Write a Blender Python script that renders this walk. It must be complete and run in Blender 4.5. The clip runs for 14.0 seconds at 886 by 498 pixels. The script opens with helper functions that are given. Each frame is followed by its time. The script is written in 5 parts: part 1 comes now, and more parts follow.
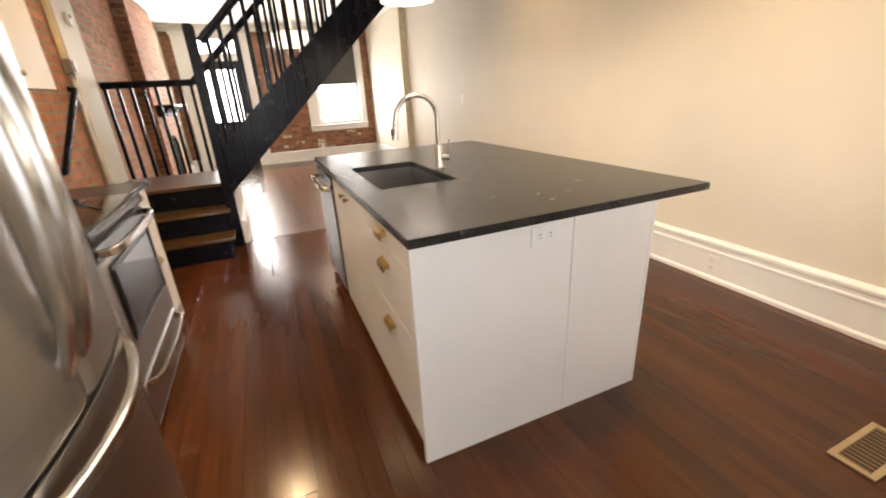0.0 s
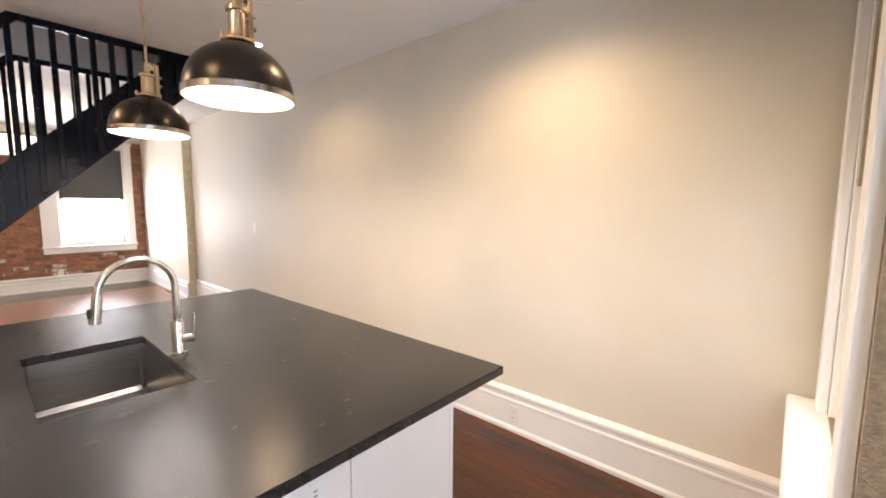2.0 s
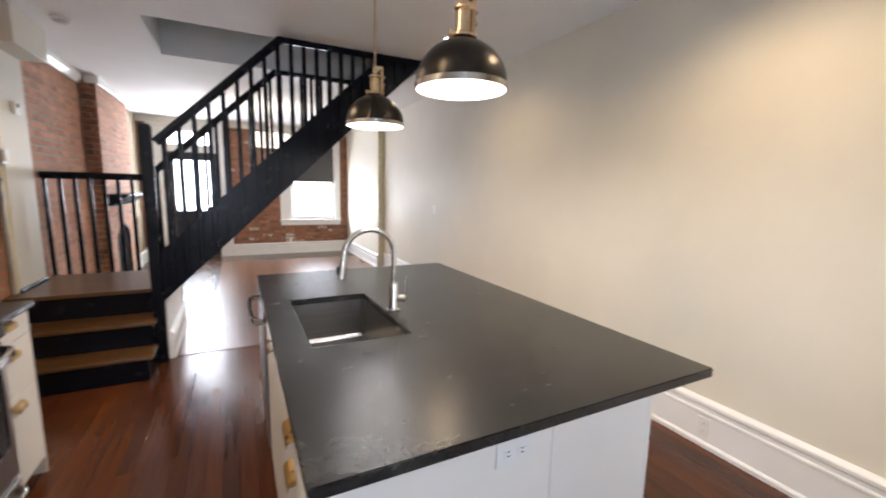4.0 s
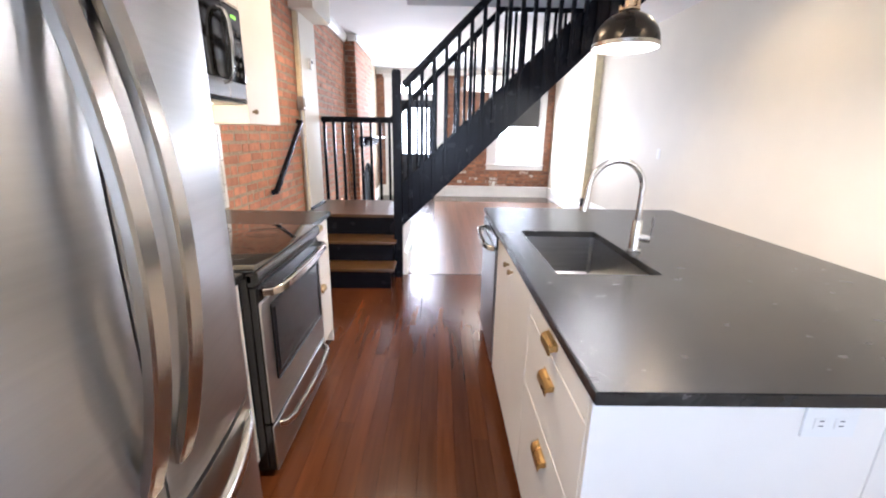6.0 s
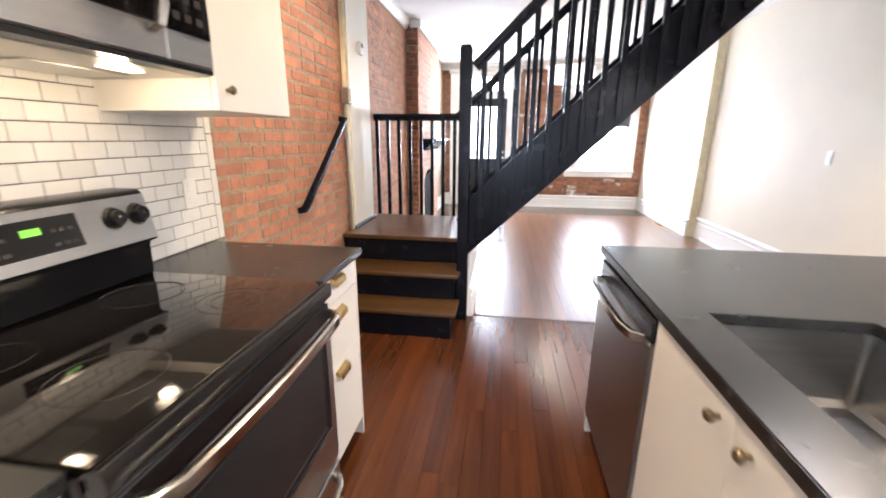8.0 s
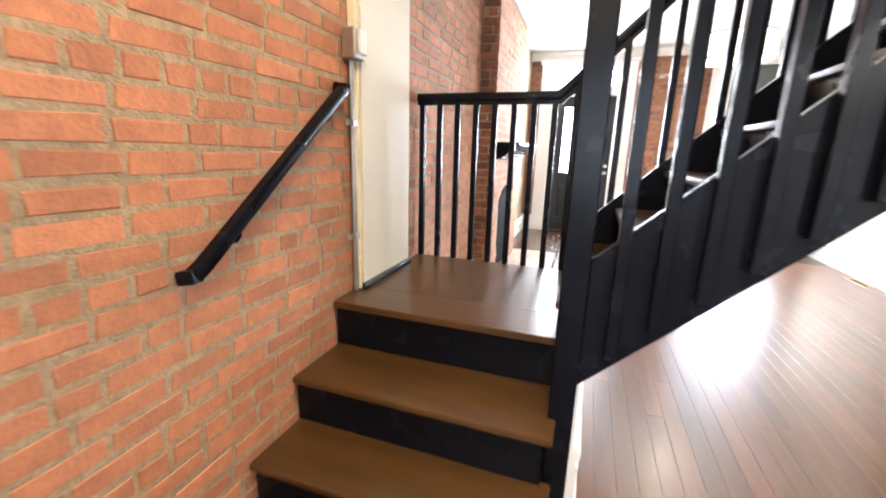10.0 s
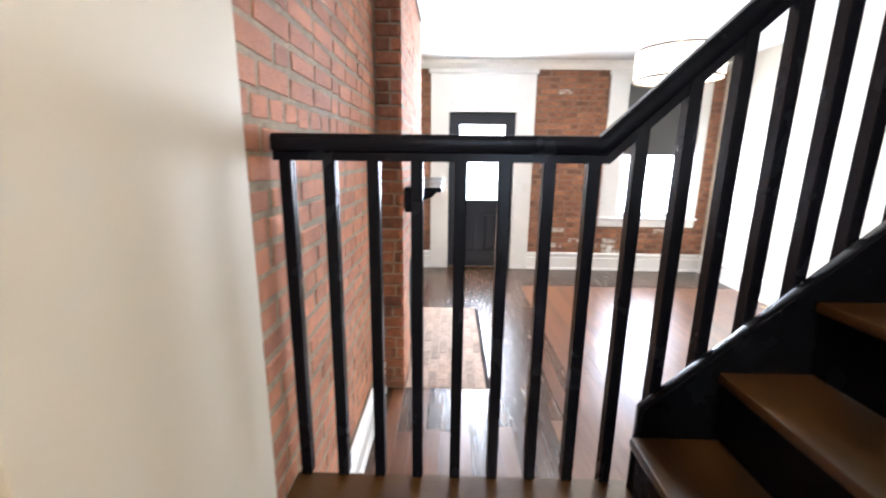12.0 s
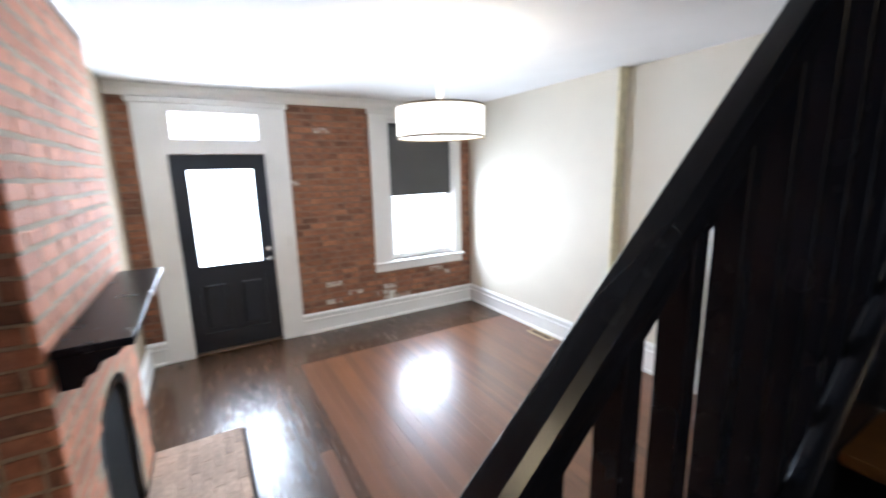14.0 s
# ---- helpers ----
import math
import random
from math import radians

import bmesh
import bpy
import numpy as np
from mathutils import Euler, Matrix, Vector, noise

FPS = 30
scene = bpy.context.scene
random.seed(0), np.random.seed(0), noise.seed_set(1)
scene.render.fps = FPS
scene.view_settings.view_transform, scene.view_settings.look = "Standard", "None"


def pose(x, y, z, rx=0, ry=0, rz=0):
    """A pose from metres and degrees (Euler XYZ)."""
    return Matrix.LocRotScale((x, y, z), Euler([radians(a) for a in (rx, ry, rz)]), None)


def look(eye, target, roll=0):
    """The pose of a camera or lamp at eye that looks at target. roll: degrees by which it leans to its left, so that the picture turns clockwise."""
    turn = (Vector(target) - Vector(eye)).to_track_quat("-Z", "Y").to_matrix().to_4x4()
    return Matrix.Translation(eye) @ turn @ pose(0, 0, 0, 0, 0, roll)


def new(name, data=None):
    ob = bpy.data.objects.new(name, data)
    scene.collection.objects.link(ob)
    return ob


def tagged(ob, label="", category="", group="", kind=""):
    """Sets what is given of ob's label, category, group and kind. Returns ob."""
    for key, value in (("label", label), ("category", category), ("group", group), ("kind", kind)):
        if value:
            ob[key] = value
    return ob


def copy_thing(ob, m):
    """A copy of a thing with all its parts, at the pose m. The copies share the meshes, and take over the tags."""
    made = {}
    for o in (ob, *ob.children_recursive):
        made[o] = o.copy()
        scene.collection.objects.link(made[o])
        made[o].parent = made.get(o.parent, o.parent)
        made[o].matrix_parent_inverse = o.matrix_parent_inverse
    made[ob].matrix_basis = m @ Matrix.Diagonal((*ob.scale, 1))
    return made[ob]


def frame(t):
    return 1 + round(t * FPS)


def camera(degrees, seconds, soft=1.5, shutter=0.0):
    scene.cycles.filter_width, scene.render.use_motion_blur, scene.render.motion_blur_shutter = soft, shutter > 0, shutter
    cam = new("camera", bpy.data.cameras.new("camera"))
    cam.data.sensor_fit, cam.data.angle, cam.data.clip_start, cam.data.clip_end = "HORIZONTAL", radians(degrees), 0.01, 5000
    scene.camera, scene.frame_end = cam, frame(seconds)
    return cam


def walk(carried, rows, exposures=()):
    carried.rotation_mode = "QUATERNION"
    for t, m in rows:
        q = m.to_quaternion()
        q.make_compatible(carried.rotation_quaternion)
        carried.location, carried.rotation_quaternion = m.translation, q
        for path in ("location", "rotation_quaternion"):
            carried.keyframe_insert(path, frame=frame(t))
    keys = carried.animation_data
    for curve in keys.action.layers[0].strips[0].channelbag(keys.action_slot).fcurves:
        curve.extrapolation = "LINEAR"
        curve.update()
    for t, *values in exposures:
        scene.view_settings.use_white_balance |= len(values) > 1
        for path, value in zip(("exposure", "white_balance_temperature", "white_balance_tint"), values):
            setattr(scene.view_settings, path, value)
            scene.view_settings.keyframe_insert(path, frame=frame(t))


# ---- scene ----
cam = camera(94.9, 14.0, soft=1.85, shutter=0.4)
PATH = [
    (0, (0.352, 0.788, 1.325), (1.07, 2.509, 0.604), -3.2),
    (0.5, (0.51, 0.957, 1.301), (1.4, 2.6, 0.587), -0.3),
    (1, (0.66, 1.054, 1.327), (1.844, 2.542, 0.709), 1.3),
    (1.5, (0.729, 1.082, 1.421), (2.125, 2.462, 1.039), 0.2),
    (2, (0.746, 1.072, 1.519), (2.245, 2.379, 1.307), 0.4),
    (2.5, (0.728, 1.065, 1.545), (2.176, 2.435, 1.389), 0.6),
    (3, (0.704, 1.08, 1.532), (2.005, 2.589, 1.357), 0.7),
    (3.5, (0.664, 1.107, 1.514), (1.793, 2.736, 1.248), 1.1),
    (4, (0.593, 1.121, 1.501), (1.49, 2.885, 1.21), 1.2),
    (4.2, (0.565, 1.129, 1.505), (1.341, 2.945, 1.19), 1.2),
    (6.3, (0.357, 1.196, 1.394), (0.341, 3.104, 0.797), 0.8),
    (6.5, (0.349, 1.225, 1.387), (0.317, 3.125, 0.763), 0.7),
    (7, (0.312, 1.435, 1.361), (0.23, 3.345, 0.777), 0.8),
    (7.5, (0.259, 1.766, 1.365), (0.122, 3.681, 0.807), -1.0),
    (8, (0.255, 2.182, 1.366), (-0.022, 4.092, 0.839), 0.4),
    (8.2, (0.232, 2.341, 1.374), (-0.062, 4.244, 0.835), 0.5),
    (10.3, (-0.122, 4.053, 1.261), (-0.779, 5.883, 0.791), 1.8),
    (10.5, (-0.209, 4.202, 1.28), (-0.838, 6.036, 0.788), 2.6),
    (11, (-0.397, 4.654, 1.298), (-0.944, 6.532, 0.883), 1.4),
    (11.5, (-0.509, 4.999, 1.366), (-0.94, 6.913, 0.977), -1.1),
    (12, (-0.574, 5.162, 1.534), (-0.61, 7.113, 1.096), 0.7),
    (12.5, (-0.586, 5.397, 1.64), (-0.457, 7.357, 1.265), 0.7),
    (13, (-0.547, 5.597, 1.806), (-0.431, 7.555, 1.419), 0.6),
    (13.5, (-0.493, 5.819, 1.841), (-0.08, 7.753, 1.537), -0.3),
    (14, (-0.372, 5.944, 1.901), (0.62, 7.639, 1.525), -1.4),
]
walk(cam, [(t, look(eye, target, roll)) for t, eye, target, roll in PATH],
     exposures=[(0.0, 0.22, 7400, 16), (0.5, 0.58, 6700, 16), (1.0, 0.58, 6450, 17), (1.5, 0.43, 6450, 18), (2.0, 0.33, 6550, 18), (3.0, 0.37, 6350, 17), (4.2, 0.0, 6000, 14), (6.3, 0.88, 5600, 16),
                (8.2, 0.9, 5850, 14), (10.4, 1.12, 6050, 12), (11.5, 0.97, 5800, 12), (12.5, 0.62, 5700, 11), (13.2, 0.47, 5650, 10), (13.6, 0.33, 5600, 10), (14.0, 0.05, 5500, 10)])

# ---------------------------------------------------------------- light
world = bpy.data.worlds.new("world")
scene.world = world
world.use_nodes = True
wn = world.node_tree.nodes
sky = wn.new("ShaderNodeTexSky")
sky.sky_type = "NISHITA"
sky.sun_disc = False
sky.sun_elevation, sky.sun_rotation = radians(48), radians(150)
wn["Background"].inputs["Strength"].default_value = 0.12
world.node_tree.links.new(sky.outputs["Color"], wn["Background"].inputs["Color"])
sun = new("sun", bpy.data.lights.new("sun", "SUN"))
sun.data.energy, sun.data.angle, sun.data.color = 1.0, radians(12), (1.0, 0.96, 0.9)
sun.matrix_world = look((8, -14, 18), (0, 0, 0))


def area(name, x0, x1, z0, z1, y, facing, watts, colour):
    """A sheet of sky light standing in a window's opening."""
    ob = new(name, bpy.data.lights.new(name, "AREA"))
    ob.data.shape, ob.data.size, ob.data.size_y = "RECTANGLE", x1 - x0, z1 - z0
    ob.data.energy, ob.data.color = watts, colour
    mid = ((x0 + x1) / 2, y, (z0 + z1) / 2)
    ob.matrix_world = look(mid, (mid[0], y + facing, mid[2]))
    return ob


DAY = (0.93, 0.97, 1.0)
area("sky_light_window", 1.70, 2.66, 0.76, 1.64, 11.02, -1, 80, DAY)
area("sky_light_door", -0.50, 0.15, 0.90, 2.00, 11.02, -1, 98, DAY)
area("sky_light_transom", -0.56, 0.22, 2.27, 2.53, 11.02, -1, 34, DAY)
area("sky_light_rear", 2.17, 2.85, 0.74, 1.62, 0.80, 1, 7, (0.86, 0.92, 1.0))
area("sky_light_back", -0.33, 0.73, 0.87, 2.10, -0.6, 1, 33, (0.74, 0.85, 1.0))


def bulb(name, place, watts, radius, colour):
    ob = new(name, bpy.data.lights.new(name, "POINT"))
    ob.data.energy, ob.data.shadow_soft_size, ob.data.color = watts, radius, colour
    ob.location = place
    return ob


WARM = (1.0, 0.74, 0.43)
bulb("pendant_bulb", (1.35, 2.49, 1.905), 28, 0.05, (1.0, 0.93, 0.84))
bulb("pendant_bulb", (1.35, 3.53, 1.905), 28, 0.05, (1.0, 0.93, 0.84))
bulb("drum_bulb", (1.13, 8.5, 2.25), 14, 0.06, (1.0, 0.85, 0.65))
bulb("hood_bulb", (-0.72, 2.79, 1.49), 1.2, 0.03, WARM)
bulb("hood_bulb", (-0.72, 3.165, 1.49), 1.2, 0.03, WARM)


def downlight(x, y, watts):
    """The light of a recessed ceiling fitting, shining down."""
    ob = new("recessed_bulb", bpy.data.lights.new("recessed_bulb", "SPOT"))
    ob.data.energy, ob.data.shadow_soft_size, ob.data.color = watts, 0.06, WARM
    ob.data.spot_size, ob.data.spot_blend = radians(150), 0.35 if x < 1 else 0.75
    ob.matrix_world = look((x, y, 2.755), (x, y, 0))


POTS = [(0.0, 4.39), (2.29, 4.39), (0.0, 2.2), (2.29, 2.2)]
for px, py in POTS:
    downlight(px, py, {4.39: 98, 2.2: 62}[py] if px < 1 else {4.39: 42, 2.2: 88}[py])


# ---------------------------------------------------------------- materials
def material(name, colour, rough=0.5, metal=0.0, vary=0.12, scale=6.0, bump=0.05, bump_scale=60.0, random_part=0.0,
             stretch=(1, 1, 1), second=None, second_scale=1.5, amount=0.5, rough_vary=0.1, coat=0.0, specular=0.5, veins=None):
    """A surface with two scales of colour variation, uneven gloss and fine relief."""
    m = bpy.data.materials.new(name)
    m.use_nodes = True
    nt = m.node_tree
    n, link = nt.nodes, nt.links.new
    bsdf = n["Principled BSDF"]
    coords = n.new("ShaderNodeNewGeometry")
    mapping = n.new("ShaderNodeMapping")
    mapping.inputs["Scale"].default_value = stretch
    link(coords.outputs["Position"], mapping.inputs["Vector"])
    info = n.new("ShaderNodeObjectInfo")
    if random_part:
        shift = n.new("ShaderNodeVectorMath")
        shift.operation = "MULTIPLY_ADD"
        shift.inputs[1].default_value = (37.0, 37.0, 37.0)
        link(info.outputs["Random"], shift.inputs[0])
        link(mapping.outputs["Vector"], shift.inputs[2])
        vec = shift.outputs[0]
    else:
        vec = mapping.outputs["Vector"]
    fine = n.new("ShaderNodeTexNoise")
    fine.inputs["Scale"].default_value, fine.inputs["Detail"].default_value = scale, 3.0
    link(vec, fine.inputs["Vector"])
    broad = n.new("ShaderNodeTexNoise")
    broad.inputs["Scale"].default_value, broad.inputs["Detail"].default_value = second_scale, 3.0
    link(vec, broad.inputs["Vector"])
    value = n.new("ShaderNodeMapRange")
    value.inputs["From Min"].default_value, value.inputs["From Max"].default_value = 0.3, 0.7
    value.inputs["To Min"].default_value, value.inputs["To Max"].default_value = 1 - vary, 1 + vary
    link(fine.outputs["Fac"], value.inputs["Value"])
    mix = n.new("ShaderNodeMix")
    mix.data_type = "RGBA"
    mix.inputs["A"].default_value = (*colour, 1)
    mix.inputs["B"].default_value = (*(second or [c * 0.9 for c in colour]), 1)
    ramp = n.new("ShaderNodeMapRange")
    ramp.inputs["From Min"].default_value, ramp.inputs["From Max"].default_value = 0.42, 0.66
    ramp.inputs["To Max"].default_value = amount
    link(broad.outputs["Fac"], ramp.inputs["Value"])
    link(ramp.outputs["Result"], mix.inputs["Factor"])
    hsv = n.new("ShaderNodeHueSaturation")
    tint = mix.outputs["Result"]
    if veins:
        pale, vein_scale, width, strength = veins
        cloud = n.new("ShaderNodeTexNoise")
        cloud.inputs["Scale"].default_value, cloud.inputs["Detail"].default_value = vein_scale, 5.0
        cloud.inputs["Roughness"].default_value, cloud.inputs["Distortion"].default_value = 0.5, 2.5
        link(vec, cloud.inputs["Vector"])
        off = n.new("ShaderNodeMath")
        off.operation = "SUBTRACT"
        off.inputs[1].default_value = 0.5
        link(cloud.outputs["Fac"], off.inputs[0])
        near = n.new("ShaderNodeMath")
        near.operation = "ABSOLUTE"
        link(off.outputs[0], near.inputs[0])
        line = n.new("ShaderNodeMapRange")
        line.inputs["From Min"].default_value, line.inputs["From Max"].default_value = 0.0, width
        line.inputs["To Min"].default_value, line.inputs["To Max"].default_value = strength, 0.0
        link(near.outputs[0], line.inputs["Value"])
        patch = n.new("ShaderNodeMath")
        patch.operation = "MULTIPLY"
        link(line.outputs["Result"], patch.inputs[0])
        link(broad.outputs["Fac"], patch.inputs[1])
        streak = n.new("ShaderNodeMix")
        streak.data_type = "RGBA"
        streak.inputs["B"].default_value = (*pale, 1)
        link(patch.outputs[0], streak.inputs["Factor"])
        link(tint, streak.inputs["A"])
        tint = streak.outputs["Result"]
    link(tint, hsv.inputs["Color"])
    if random_part:
        own = n.new("ShaderNodeMapRange")
        own.inputs["To Min"].default_value, own.inputs["To Max"].default_value = 1 - random_part, 1 + random_part
        link(info.outputs["Random"], own.inputs["Value"])
        times = n.new("ShaderNodeMath")
        times.operation = "MULTIPLY"
        link(own.outputs["Result"], times.inputs[0])
        link(value.outputs["Result"], times.inputs[1])
        link(times.outputs[0], hsv.inputs["Value"])
    else:
        link(value.outputs["Result"], hsv.inputs["Value"])
    link(hsv.outputs["Color"], bsdf.inputs["Base Color"])
    gloss = n.new("ShaderNodeMapRange")
    gloss.inputs["To Min"].default_value = max(0.02, rough - rough_vary)
    gloss.inputs["To Max"].default_value = min(1.0, rough + rough_vary)
    link(fine.outputs["Fac"], gloss.inputs["Value"])
    link(gloss.outputs["Result"], bsdf.inputs["Roughness"])
    bsdf.inputs["Metallic"].default_value = metal
    bsdf.inputs["Coat Weight"].default_value = coat
    bsdf.inputs["Coat Roughness"].default_value = 0.12
    bsdf.inputs["Specular IOR Level"].default_value = specular
    if bump:
        grain = n.new("ShaderNodeTexNoise")
        grain.inputs["Scale"].default_value, grain.inputs["Detail"].default_value = bump_scale, 4.0
        link(vec, grain.inputs["Vector"])
        relief = n.new("ShaderNodeBump")
        relief.inputs["Strength"].default_value, relief.inputs["Distance"].default_value = bump, 0.01
        link(grain.outputs["Fac"], relief.inputs["Height"])
        link(relief.outputs["Normal"], bsdf.inputs["Normal"])
    return m


def glow(name, colour, strength):
    m = bpy.data.materials.new(name)
    m.use_nodes = True
    bsdf = m.node_tree.nodes["Principled BSDF"]
    bsdf.inputs["Base Color"].default_value = (*colour, 1)
    bsdf.inputs["Emission Color"].default_value = (*colour, 1)
    bsdf.inputs["Emission Strength"].default_value = strength
    return m


BRICK = material("brick_clay", (0.50, 0.215, 0.118), 0.85, vary=0.12, scale=24, bump=0.3, bump_scale=90, random_part=0.17,
                 second=(0.36, 0.15, 0.088), second_scale=5, amount=0.8)
# aged front-wall brick, also the shaded tone of the chimney's side
BRICK_DARK = material("brick_clay_aged_and_shaded", (0.32, 0.135, 0.068), 0.85, vary=0.25, scale=30, bump=0.5, bump_scale=90, random_part=0.22,
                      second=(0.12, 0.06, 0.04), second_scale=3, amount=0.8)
MORTAR = material("mortar", (0.365, 0.285, 0.19), 0.95, vary=0.2, scale=40, bump=0.6, bump_scale=120, second=(0.24, 0.2, 0.15), second_scale=4)
MORTAR_DARK = material("mortar_aged", (0.25, 0.15, 0.10), 0.95, vary=0.2, scale=40, bump=0.6, bump_scale=120, second=(0.16, 0.09, 0.06), second_scale=4)
PAINT = material("wall_paint_cream", (0.70, 0.655, 0.55), 0.62, vary=0.02, scale=3, bump=0.06, bump_scale=180, second_scale=0.7, amount=0.3)
PALE = material("wall_paint_pale", (0.78, 0.78, 0.75), 0.6, vary=0.02, scale=3, bump=0.06, bump_scale=180, second_scale=0.7, amount=0.3)
# yellowed pier plaster; on the wall jog the yellow stands for warm light
YELLOWED_WARM_LIT = material("old_plaster_warm_light_edge", (0.76, 0.69, 0.48), 0.7, vary=0.1, scale=14, bump=0.25, bump_scale=70)
CEIL = material("ceiling_paint", (0.78, 0.78, 0.76), 0.8, vary=0.02, scale=3, bump=0.05, bump_scale=140, second_scale=0.6, amount=0.3)
TRIM = material("trim_white_gloss", (0.82, 0.81, 0.78), 0.35, vary=0.02, scale=5, bump=0.03, bump_scale=40)
CABINET = material("cabinet_white", (0.80, 0.765, 0.70), 0.38, vary=0.015, scale=5, bump=0.02, bump_scale=40)
FLOOR_K = material("floor_board_kitchen", (0.085, 0.025, 0.0068), 0.19, vary=0.16, scale=5, stretch=(7, 0.5, 7), bump=0.0,
                   random_part=0.10, second=(0.044, 0.0145, 0.0055), second_scale=0.7, amount=0.8, rough_vary=0.05, specular=0.4)
FLOOR_F = material("floor_board_parlour", (0.145, 0.062, 0.029), 0.29, vary=0.12, scale=7, stretch=(7, 0.5, 7), bump=0.0,
                   random_part=0.12, second=(0.085, 0.039, 0.021), second_scale=1.0, amount=0.8, rough_vary=0.015, coat=0.2)
FLOOR_D = material("floor_board_border", (0.066, 0.033, 0.0175), 0.27, vary=0.2, scale=7, stretch=(7, 0.5, 7), bump=0.0,
                   random_part=0.12, second=(0.036, 0.018, 0.010), second_scale=1.2, amount=0.8, rough_vary=0.015, coat=0.2)
UNDER = material("subfloor_dark", (0.02, 0.012, 0.008), 0.9)
BLACK = material("black_stair_paint", (0.0045, 0.0055, 0.009), 0.27, vary=0.15, scale=8, bump=0.015, bump_scale=30, rough_vary=0.015, specular=0.16)
TREAD = material("stained_tread_wood", (0.082, 0.041, 0.013), 0.28, vary=0.1, scale=7, stretch=(1, 9, 9), bump=0.0,
                 second=(0.055, 0.028, 0.0095), second_scale=2.0, amount=0.8, rough_vary=0.01)
TREAD_Y = material("stained_flight_wood", (0.082, 0.041, 0.013), 0.28, vary=0.1, scale=7, stretch=(9, 1, 9), bump=0.0,
                   second=(0.055, 0.028, 0.0095), second_scale=2.0, amount=0.8, rough_vary=0.01)
STONE = material("soapstone_dark", (0.0125, 0.0125, 0.0125), 0.26, vary=0.1, scale=14, bump=0.0, stretch=(1.0, 1.4, 1.0),
                 second=(0.03, 0.0297, 0.029), second_scale=2.5, amount=0.8, rough_vary=0.035, veins=((0.055, 0.054, 0.051), 8.0, 0.1, 0.5))
STEEL = material("brushed_steel", (0.50, 0.49, 0.475), 0.3, metal=1.0, vary=0.012, scale=4, stretch=(1, 0.4, 40), bump=0.0, rough_vary=0.015)
STEEL_H = material("brushed_steel_level", (0.52, 0.51, 0.495), 0.34, metal=1.0, vary=0.012, scale=4, stretch=(1, 0.4, 40), bump=0.0, rough_vary=0.015)
SINKSTEEL = material("satin_sink_steel", (0.33, 0.325, 0.32), 0.33, metal=1.0, vary=0.08, scale=5, stretch=(1, 12, 12), bump=0.02, bump_scale=40)
CHROME = material("satin_nickel", (0.66, 0.63, 0.58), 0.2, metal=1.0, vary=0.03, scale=10, bump=0)
BRASS = material("brushed_brass", (0.55, 0.38, 0.15), 0.3, metal=1.0, vary=0.1, scale=30, bump=0.03, bump_scale=120)
LAMPBRASS = material("pale_lamp_brass", (0.70, 0.54, 0.36), 0.24, metal=1.0, vary=0.06, scale=20, bump=0)
PEWTER = material("aged_pewter_brass", (0.30, 0.23, 0.14), 0.35, metal=1.0, vary=0.1, scale=30, bump=0)
STEEL_D = material("dark_steel", (0.34, 0.335, 0.33), 0.34, metal=1.0, vary=0.02, scale=4, stretch=(1, 0.4, 40), bump=0, rough_vary=0.02)
PLASTIC = material("black_enamel", (0.010, 0.010, 0.011), 0.22, vary=0.1, scale=10, bump=0.02, bump_scale=40)
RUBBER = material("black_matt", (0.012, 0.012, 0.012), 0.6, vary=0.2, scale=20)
BLACKGLASS = material("black_ceramic_glass", (0.006, 0.005, 0.005), 0.06, vary=0.1, scale=10, bump=0, rough_vary=0.02, specular=0.7)
OVENGLASS = material("oven_window_glass", (0.02, 0.021, 0.022), 0.1, vary=0.1, scale=8, bump=0, rough_vary=0.03)
RING = material("burner_print", (0.06, 0.055, 0.05), 0.15, vary=0.05, scale=20, bump=0)
TILE = material("glazed_white_tile", (0.82, 0.80, 0.75), 0.12, vary=0.02, scale=8, bump=0.05, bump_scale=14, random_part=0.03, rough_vary=0.04)
GROUT = material("dark_grout", (0.11, 0.10, 0.09), 0.9, vary=0.15, scale=40, bump=0.2, bump_scale=200)
SHADE_FABRIC = material("roller_blind_grey", (0.085, 0.083, 0.08), 0.85, vary=0.06, scale=60, bump=0.1, bump_scale=400)
SHADE_TAN = material("roller_blind_tan", (0.22, 0.165, 0.095), 0.85, vary=0.06, scale=60, bump=0.1, bump_scale=400)
DOORPAINT = material("door_paint_black", (0.011, 0.013, 0.018), 0.32, vary=0.15, scale=9, bump=0.05, bump_scale=40)
REGISTER = material("register_tan_enamel", (0.46, 0.35, 0.20), 0.45, vary=0.08, scale=12, bump=0)
REGISTER_D = material("register_brown_enamel", (0.22, 0.14, 0.07), 0.5, vary=0.1, scale=20, bump=0)
OUTLET = material("white_plastic", (0.78, 0.77, 0.73), 0.35, vary=0.01, scale=8, bump=0)
ENAMEL = material("shade_enamel_white", (0.85, 0.83, 0.78), 0.3, vary=0.01, scale=8, bump=0)
DOME = material("dark_bronze_metal", (0.03, 0.025, 0.02), 0.3, metal=0.7, vary=0.2, scale=6, bump=0.02, bump_scale=60)
CONDUIT = material("galvanised_conduit", (0.5, 0.5, 0.49), 0.35, metal=0.9, vary=0.1, scale=20, bump=0.03, bump_scale=80)
HEARTH = material("hearth_brick", (0.34, 0.235, 0.165), 0.7, vary=0.2, scale=25, bump=0.35, bump_scale=80, random_part=0.25, second=(0.27, 0.18, 0.125), second_scale=5)
# black for the firebox back and for the painted dark of its opening
SOOT_VOID = material("firebox_soot_void", (0.006, 0.006, 0.006), 0.95, specular=0.1)
GROUND = material("pavement_grey", (0.3, 0.3, 0.29), 0.9, vary=0.15, scale=2)
